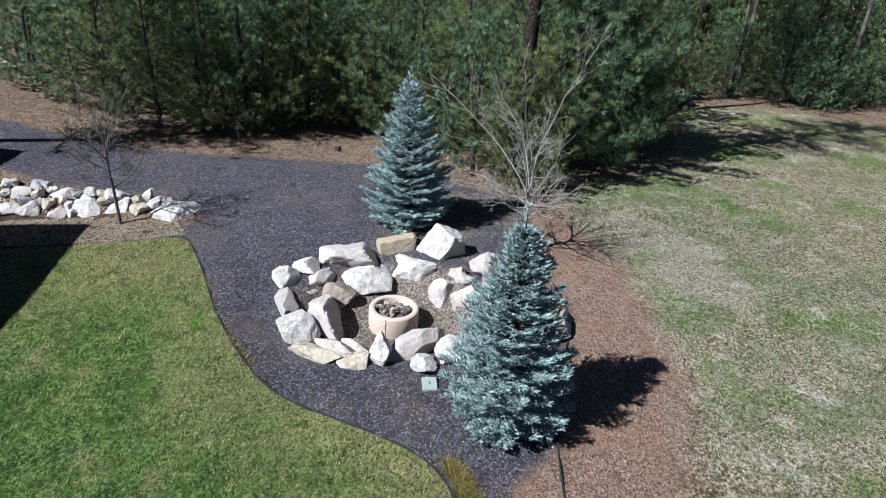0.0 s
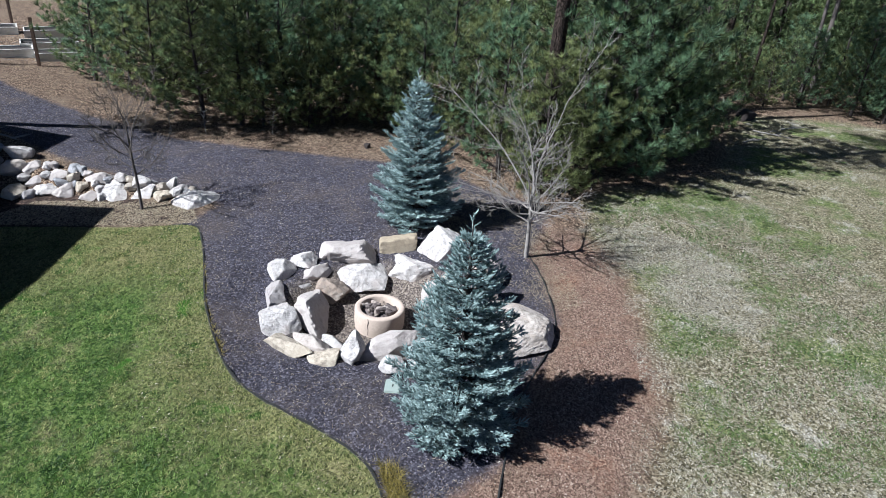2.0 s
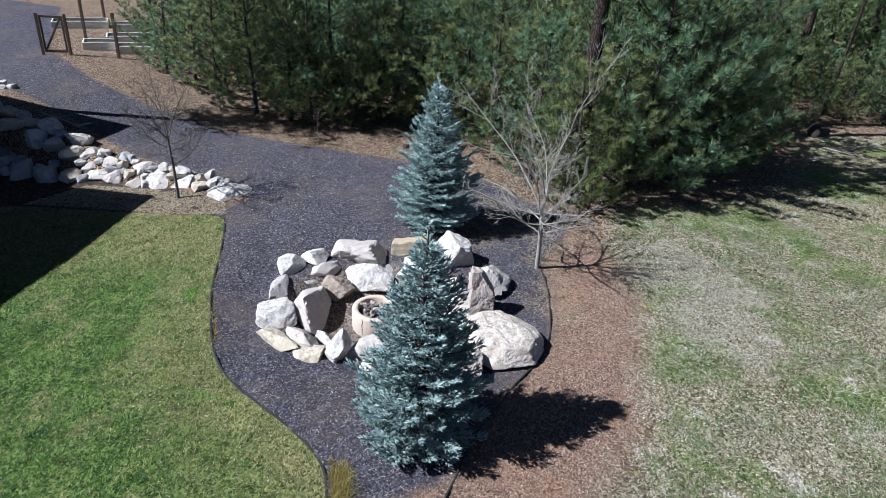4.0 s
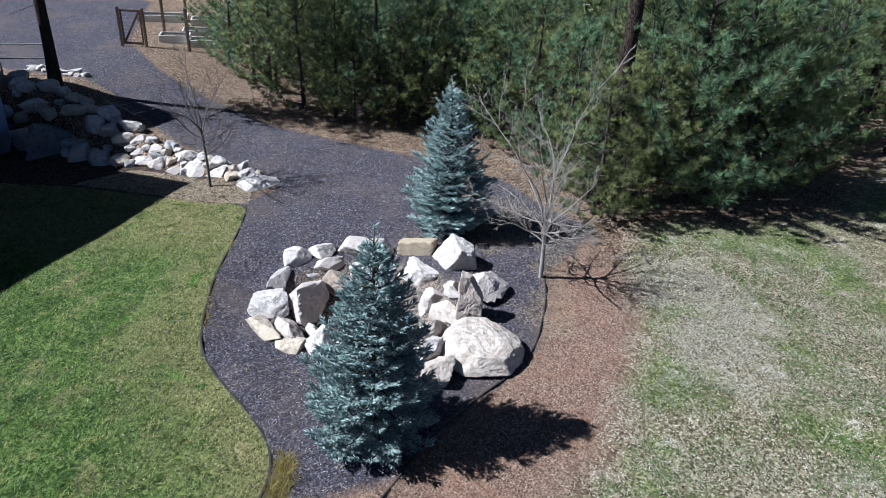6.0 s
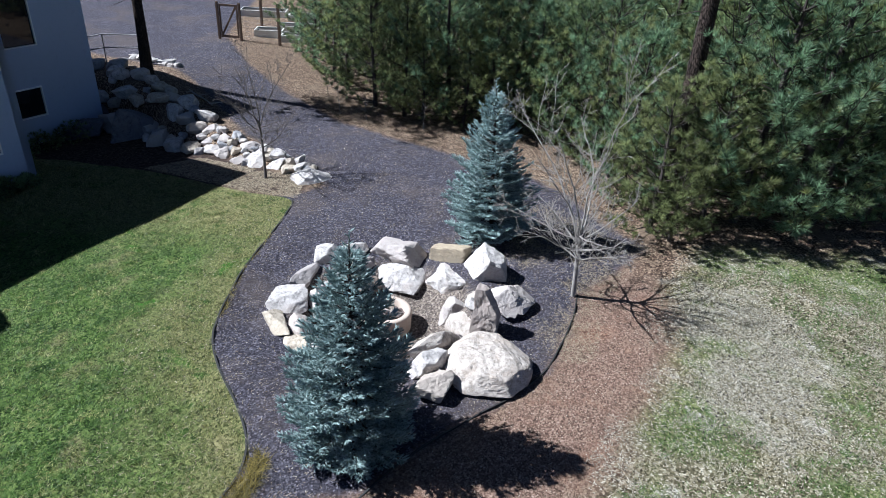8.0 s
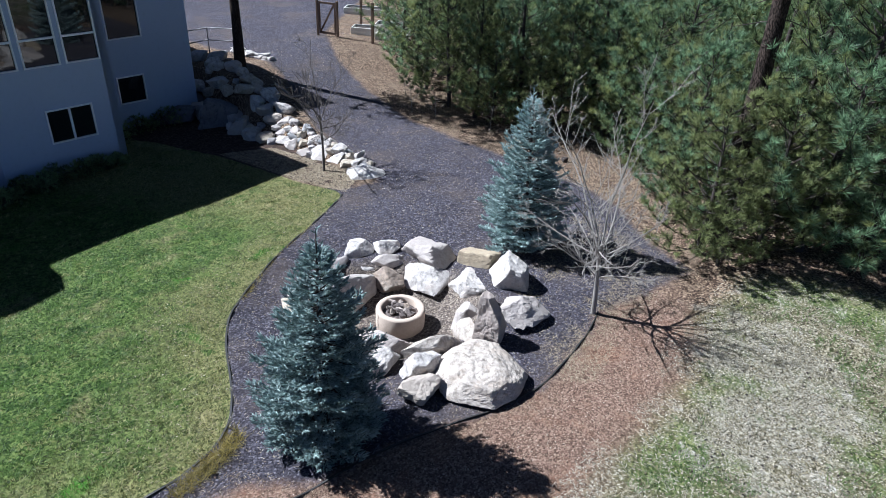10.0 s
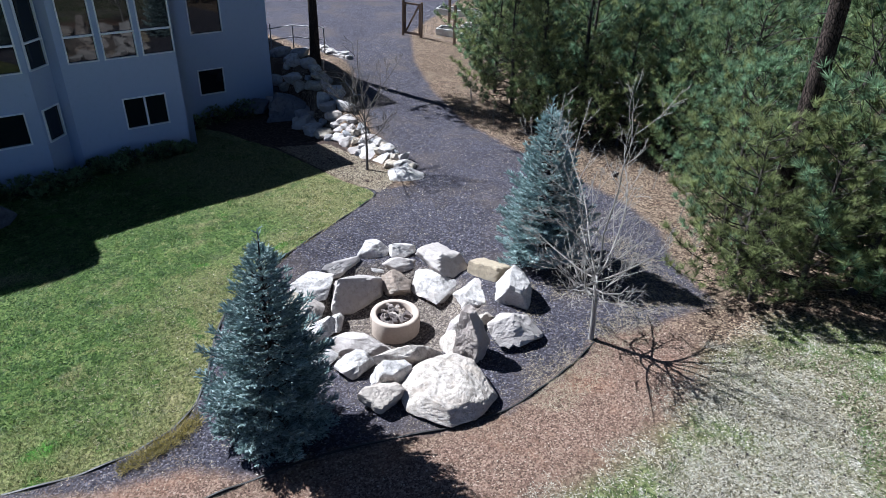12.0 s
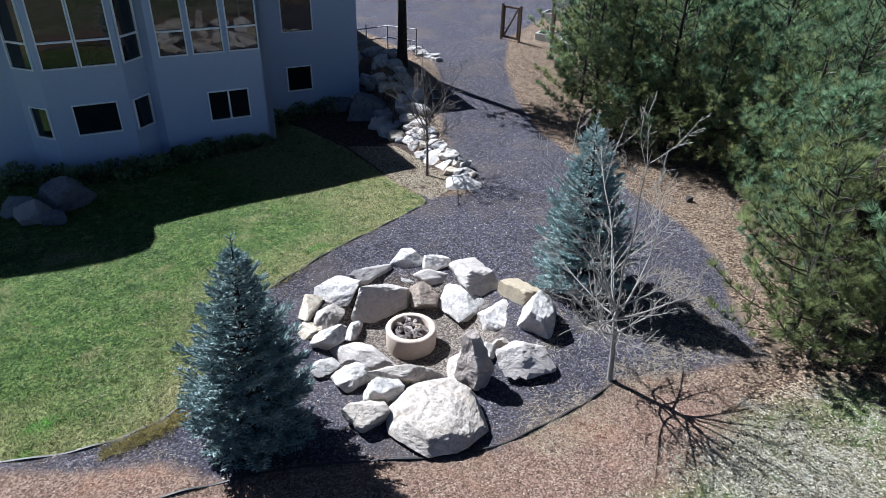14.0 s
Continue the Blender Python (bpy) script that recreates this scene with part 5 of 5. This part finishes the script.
# ---- grass blades, straw and needles on the ground ----
def scatter(name, poly, count, seed, mat, size, width, flat, label, cat, box, avoid=None, min_in=0.05, clump=0.0):
    r = np.random.default_rng(seed)
    x, y = r.uniform(box[0], box[2], count * 3), r.uniform(box[1], box[3], count * 3)
    keep = path_distance(x, y, poly, True) > min_in
    if clump:
        keep &= np.array([noise.noise(Vector((a * clump, b * clump, seed))) + 0.5 * noise.noise(Vector((a * clump * 3, b * clump * 3, seed))) for a, b in zip(x, y)]) > r.uniform(-0.25, 0.35, len(x))
    if avoid is not None:
        keep &= path_distance(x, y, avoid, True) < -0.03
    x, y = x[keep][:count], y[keep][:count]
    n = len(x)
    z = height(x, y)
    a = r.uniform(0, 2 * np.pi, n)
    up = r.uniform(0.25, 1.0, n) if not flat else r.uniform(-0.05, 0.22, n)
    d = unit(np.column_stack([np.cos(a), np.sin(a), up]))
    ln = size * r.uniform(0.5, 1.3, (n, 1))
    w = np.column_stack([-np.sin(a), np.cos(a), np.zeros(n)]) * width / 2
    base = np.column_stack([x, y, z + (0.008 if flat else -0.004)])
    v = np.stack([base - w, base + w, base + d * ln], 1).reshape(-1, 3)
    me = mesh(name, v, np.arange(3 * n).reshape(-1, 3), mat)
    if mat == M_GRASS:
        me.attributes.new("lawn", "FLOAT", "POINT").data.foreach_set("value", np.repeat(path_distance(x, y, poly, True), 3).astype(np.float32))
    tagged(new(name, me), label, cat, kind="stuff")


scatter("lawn_grass", LAWN, 210000, 41, M_GRASS, 0.065, 0.013, False, "short mown green grass blades", "grass", (-9, 1.5, 3, 14.5))
scatter("meadow_grass", MEADOW, 130000, 42, M_MEADOW, 0.085, 0.013, False, "thin dry straw-coloured meadow grass", "grass", (6, 0, 24, 18))
scatter("needle_litter", GRAVEL, 16000, 43, M_STRAW, 0.07, 0.006, True, "fallen dry needles strewn over the gravel", "needles", (-9, 4.5, 9, 27))
scatter("bark_litter", SOIL, 30000, 44, M_LITTER, 0.032, 0.008, True, "dry needles and bark chips on bare soil", "litter", (0, 0, 10, 13))
VERGE = [(-8.2, 26.7), (-5.4, 23.0), (-3.0, 20.7), (-0.4, 18.8), (1.4, 17.95), (4.0, 17.1), (5.4, 16.45), (6.7, 15.5), (7.4, 14.2), (9, 14), (10, 17), (6, 21), (-4, 27)]
scatter("verge_litter", VERGE, 30000, 45, M_LITTER, 0.1, 0.016, True, "thick tan needle litter along the wood's edge", "litter", (-9, 13, 11, 28))
TUFTS = [(2.86, 5.75), (3.1, 5.6), (3.12, 5.0), (2.95, 4.4), (2.8, 4.5), (2.88, 5.2)]
scatter("grass_tuft", TUFTS, 2000, 46, M_TUFT, 0.18, 0.008, False, "yellow-green ornamental grass tuft beside the lawn edging", "grass", (2.5, 4.3, 3.3, 6), None, 0.0)
FRINGE = [(0.5, 11.5), (0.56, 11.5), (0.62, 10.1), (0.78, 9.3), (0.98, 8.5), (0.9, 8.45), (0.74, 9.25), (0.6, 10.1), (0.56, 11.0)]
scatter("grass_fringe", FRINGE, 1500, 47, M_TUFT, 0.1, 0.01, False, "yellowed grass fringe outside the lawn edging", "grass", (0.4, 8.3, 1.1, 11.6), None, 0.0)


def cones():
    """Fallen cones and dark crumbs under the pines."""
    r = np.random.default_rng(48)
    octa = np.array([(1, 0, 0), (-1, 0, 0), (0, 1, 0), (0, -1, 0), (0, 0, 1), (0, 0, -1)], float)
    face = np.array([(0, 2, 4), (2, 1, 4), (1, 3, 4), (3, 0, 4), (2, 0, 5), (1, 2, 5), (3, 1, 5), (0, 3, 5)])
    pile = Pile()
    for k in range(800):
        x, y = 8.6 + abs(r.normal()) * 4.0, r.uniform(7.5, 15.5)
        size = r.uniform(0.008, 0.022)
        a = r.uniform(0, 6.28)
        v = octa * [size * 1.5, size, size * 0.8]
        v = np.column_stack([v[:, 0] * math.cos(a) - v[:, 1] * math.sin(a), v[:, 0] * math.sin(a) + v[:, 1] * math.cos(a), v[:, 2]])
        pile.add(v + [x, y, z_at(x, y) + 0.015], face)
    tagged(pile.object("pine_cones", M_BARK), "dark fallen pine cones on the thin grass", "pine cones", kind="stuff")


cones()


def shrub(x, y, size, seed):
    r = np.random.default_rng(seed)
    top = tagged(new("shrub"), "low dark evergreen shrub against the house wall", "shrub", "foundation shrubs")
    top.matrix_world = pose(x, y, z_at(x, y))
    stems, leaf = Pile(), Pile()
    P = unit(r.normal(size=(160, 3))) * r.uniform(0.55, 1.0, (160, 1)) * size
    P[:, 2] = np.abs(P[:, 2]) * 0.85 + 0.04
    for p in P[::6]:
        stems.add(*tube([(0, 0, -0.03), p * 0.5, p], [0.012, 0.008, 0.004], 3))
    needles(leaf, P, unit(P + [0, 0, 0.1]), 14, 0.1, 0.022, 10, 80, r)
    stems.object("stem", M_BARK, top)
    leaf.object("crown", M_PINE, top)


for k, (sx, dy, size) in enumerate(((0.75, -0.4, 0.3), (-0.2, -0.5, 0.45), (-0.9, -0.5, 0.5), (-1.7, -0.45, 0.4), (1.6, 1.6, 0.5), (2.6, 1.9, 0.55), (3.6, 1.9, 0.6), (-2.3, -0.9, 0.4), (-2.9, -0.95, 0.5), (-3.6, -0.9, 0.55), (-4.3, -0.9, 0.5), (-5.0, -0.7, 0.55), (-5.9, -0.3, 0.6), (0.2, -0.4, 0.4), (-3.2, -1.2, 0.35), (-1.3, -0.7, 0.45))):
    p_ = HOUSE @ Vector((sx, dy, 0))
    shrub(p_.x, p_.y, size, 950 + k)

BED = [(0.32, 13.35), (-0.9, 13.5), (-2.5, 13.95), (-4.5, 14.6), (-3.3, 15.5), (-1.4, 14.95), (-0.4, 14.75), (0.2, 14.2)]
scatter("bed_litter", BED, 9000, 49, M_STRAW, 0.07, 0.014, True, "dry straw and bark mulch in the bed below the rocks", "litter", (-4.6, 13, 0.5, 15.8), None, 0.0)

SLOPE = [(-8.6, 19.8), (-7.2, 20.9), (-5.9, 20.0), (-4.2, 18.3), (-2.4, 16.5), (-3.2, 16.5), (-5.5, 17.9), (-7.5, 19.0)]
scatter("slope_litter", SLOPE, 7000, 58, M_LITTER, 0.09, 0.014, True, "tan needle litter on the slope above the rocks", "litter", (-9, 16, -2, 21.5), None, 0.0)

STREW = [(5.2, 11.9), (6.2, 10.6), (6.9, 9.2), (6.95, 10.9), (8.2, 13.0), (7.2, 14.0), (6.2, 14.2)]
scatter("strewn_needles", STREW, 6500, 50, M_STRAW, 0.12, 0.008, True, "pale fallen needles thick on the gravel by the spruce", "needles", (4.5, 8.5, 9, 15), None, -0.5, 0.9)


# ---- small things along the path and meadow ----
def sapling(x, y, high, seed):
    r = np.random.default_rng(seed)
    top = tagged(new("sapling"), "thin bare sapling in the needle litter", "sapling", "bare saplings")
    top.matrix_world = pose(x, y, z_at(x, y))
    stem, twig = Pile(), Pile()
    z = np.linspace(-0.05, high, 6)
    stem.add(*tube(np.column_stack([0.04 * np.sin(z * 3 + seed), 0.03 * np.cos(z * 2), z]), np.linspace(0.011, 0.003, 6), 5))
    for k in range(10):
        h = r.uniform(0.25, 0.95) * high
        a = r.uniform(0, 6.28)
        d = np.array([math.cos(a), math.sin(a), r.uniform(0.3, 1.0)]) * r.uniform(0.15, 0.35)
        p = np.array([0.04 * math.sin(h * 3 + seed), 0.03 * math.cos(h * 2), h])
        twig.add(*tube([p, p + d * 0.5, p + d + np.array([0, 0, 0.05])], [0.005, 0.004, 0.002], 3))
    stem.object("stem", M_TWIG, top, True)
    twig.object("twig", M_TWIG, top)


for k, (x, y, high) in enumerate(((-0.7, 19.5, 0.9), (0.3, 19.2, 0.7), (2.2, 19.0, 0.8), (5.9, 17.6, 0.9), (6.9, 16.3, 1.1), (7.6, 14.6, 0.8), (-1.6, 20.9, 0.8))):
    sapling(x, y, high, 970 + k)
rock("boulder", 4.78, 17.85, z_at(4.78, 17.85) + 0.06, (0.15, 0.12, 0.14), 20, 881, M_BARK, "small dark stump in the needle litter")
for k in range(11):
    x, y, w = -9.5 + 0.23 * k, 22.05 - 0.085 * k - (0.14 if k % 2 else 0), 0.26 + 0.08 * ((k * 7) % 3)
    rock("boulder", x, y, z_at(x, y) + w * 0.12, (w, w * 0.8, w * 0.55), 50 * k, 890 + k, M_ROCK, "pale rock lining the upper edge of the bank", "rocks of the upper edge", sub=3)
for k, (x, y, w) in enumerate(((-10.2, 19.6, 0.9), (-9.6, 19.9, 0.7), (-9.9, 19.2, 0.8), (-8.9, 20.3, 0.7))):
    rock("boulder", x, y, z_at(x, y) + w * 0.15, (w, w * 0.75, w * 0.6), 30 * k, 900 + k, M_GREY, "grey rock below the landing at the top of the bank", "rocks of the upper edge", sub=3)


def fallen_branch(x, y, turn, ln, rad, seed, mat, label):
    r = np.random.default_rng(seed)
    top = tagged(new("fallen_branch"), label, "branch", "fallen branches")
    top.matrix_world = pose(x, y, z_at(x, y) + rad, 0, 0, turn)
    t = np.linspace(-ln / 2, ln / 2, 7)
    body = Pile()
    body.add(*tube(np.column_stack([t, 0.05 * np.sin(t * 2.2), np.zeros(7)]), np.linspace(rad, rad * 0.5, 7), 7))
    for k in range(4):
        a = r.uniform(-0.3, 0.45) * ln
        d = np.array([0.25, r.choice([-1, 1]) * 0.3, 0.08])
        twig = Pile()
        twig.add(*tube([(a, 0, 0), tuple(np.array([a, 0, 0]) + d * 0.6), tuple(np.array([a, 0, 0]) + d * 1.1)], [rad * 0.4, rad * 0.3, 0.004], 4))
        twig.object("twig", mat, top)
    body.object("stick", mat, top, True)


fallen_branch(19.3, 18.3, -50, 1.2, 0.028, 1, M_TWIG, "pale grey fallen branch on the meadow")
fallen_branch(20.6, 18.9, 10, 1.0, 0.03, 2, M_TWIG, "thin grey fallen branch on the meadow")
fallen_branch(17.9, 17.7, 20, 0.9, 0.03, 3, M_TWIG, "thin grey fallen branch at the wood's corner")
fallen_branch(-5.0, 18.6, -42, 2.2, 0.04, 4, M_TWIG, "weathered grey branch lying along the top of the bank")
rock("boulder", 19.6, 20.1, z_at(19.6, 20.1) + 0.12, (0.75, 0.5, 0.45), 15, 882, M_BARK, "dark rotten stump at the edge of the meadow", sub=3)

NEAR = [(9.2, 13.3), (8.7, 11.9), (8.9, 10.6), (8.4, 9.0), (7.8, 7.4), (7.1, 6.0), (6.4, 4.2), (12, 3.5), (13.5, 9), (13, 13.7)]
THIN = [(9.7, 13.3), (9.1, 11.8), (8.5, 10.2), (8.7, 9.0), (7.9, 7.8), (7.7, 6.8), (6.9, 5.6), (6.0, 4.2), (12, 3.5), (14.5, 9), (14, 13.7)]
scatter("dry_thatch", THIN, 26000, 55, M_THATCH, 0.06, 0.01, True, "long pale straw lying matted in the thin grass", "grass", (6, 3, 14.5, 14), None, -0.35, 1.1)
scatter("grass_clumps", THIN, 24000, 56, M_CLUMP, 0.11, 0.012, False, "low green grass clumps in the thin meadow", "grass", (6, 3, 14.5, 14), THATCH, 0.3, 1.4)
scatter("pale_thatch", THATCH, 10000, 57, M_THATCH, 0.045, 0.012, True, "bleached straw lying thick in a dead patch of grass", "grass", (8, 7, 13, 12.5), None, -0.2, 1.6)
scatter("dry_leaves", NEAR, 11000, 51, M_FLECK, 0.04, 0.022, True, "pale dry leaves flecking the thin grass", "leaves", (6, 3, 14, 14), None, 0.0)
scatter("dry_leaves", MEADOW, 5000, 52, M_FLECK, 0.04, 0.022, True, "pale dry leaves scattered over the meadow", "leaves", (8, 0, 26, 20), None, 0.0)
scatter("dry_leaves", SOIL, 900, 53, M_FLECK, 0.024, 0.012, True, "pale dry leaves on bare soil", "leaves", (2, 2, 10, 13), None, 0.0)
scatter("dry_leaves", GRAVEL, 1500, 54, M_FLECK, 0.035, 0.016, True, "pale dry leaves on dark gravel", "leaves", (-9, 5, 9, 26), None, 0.0)
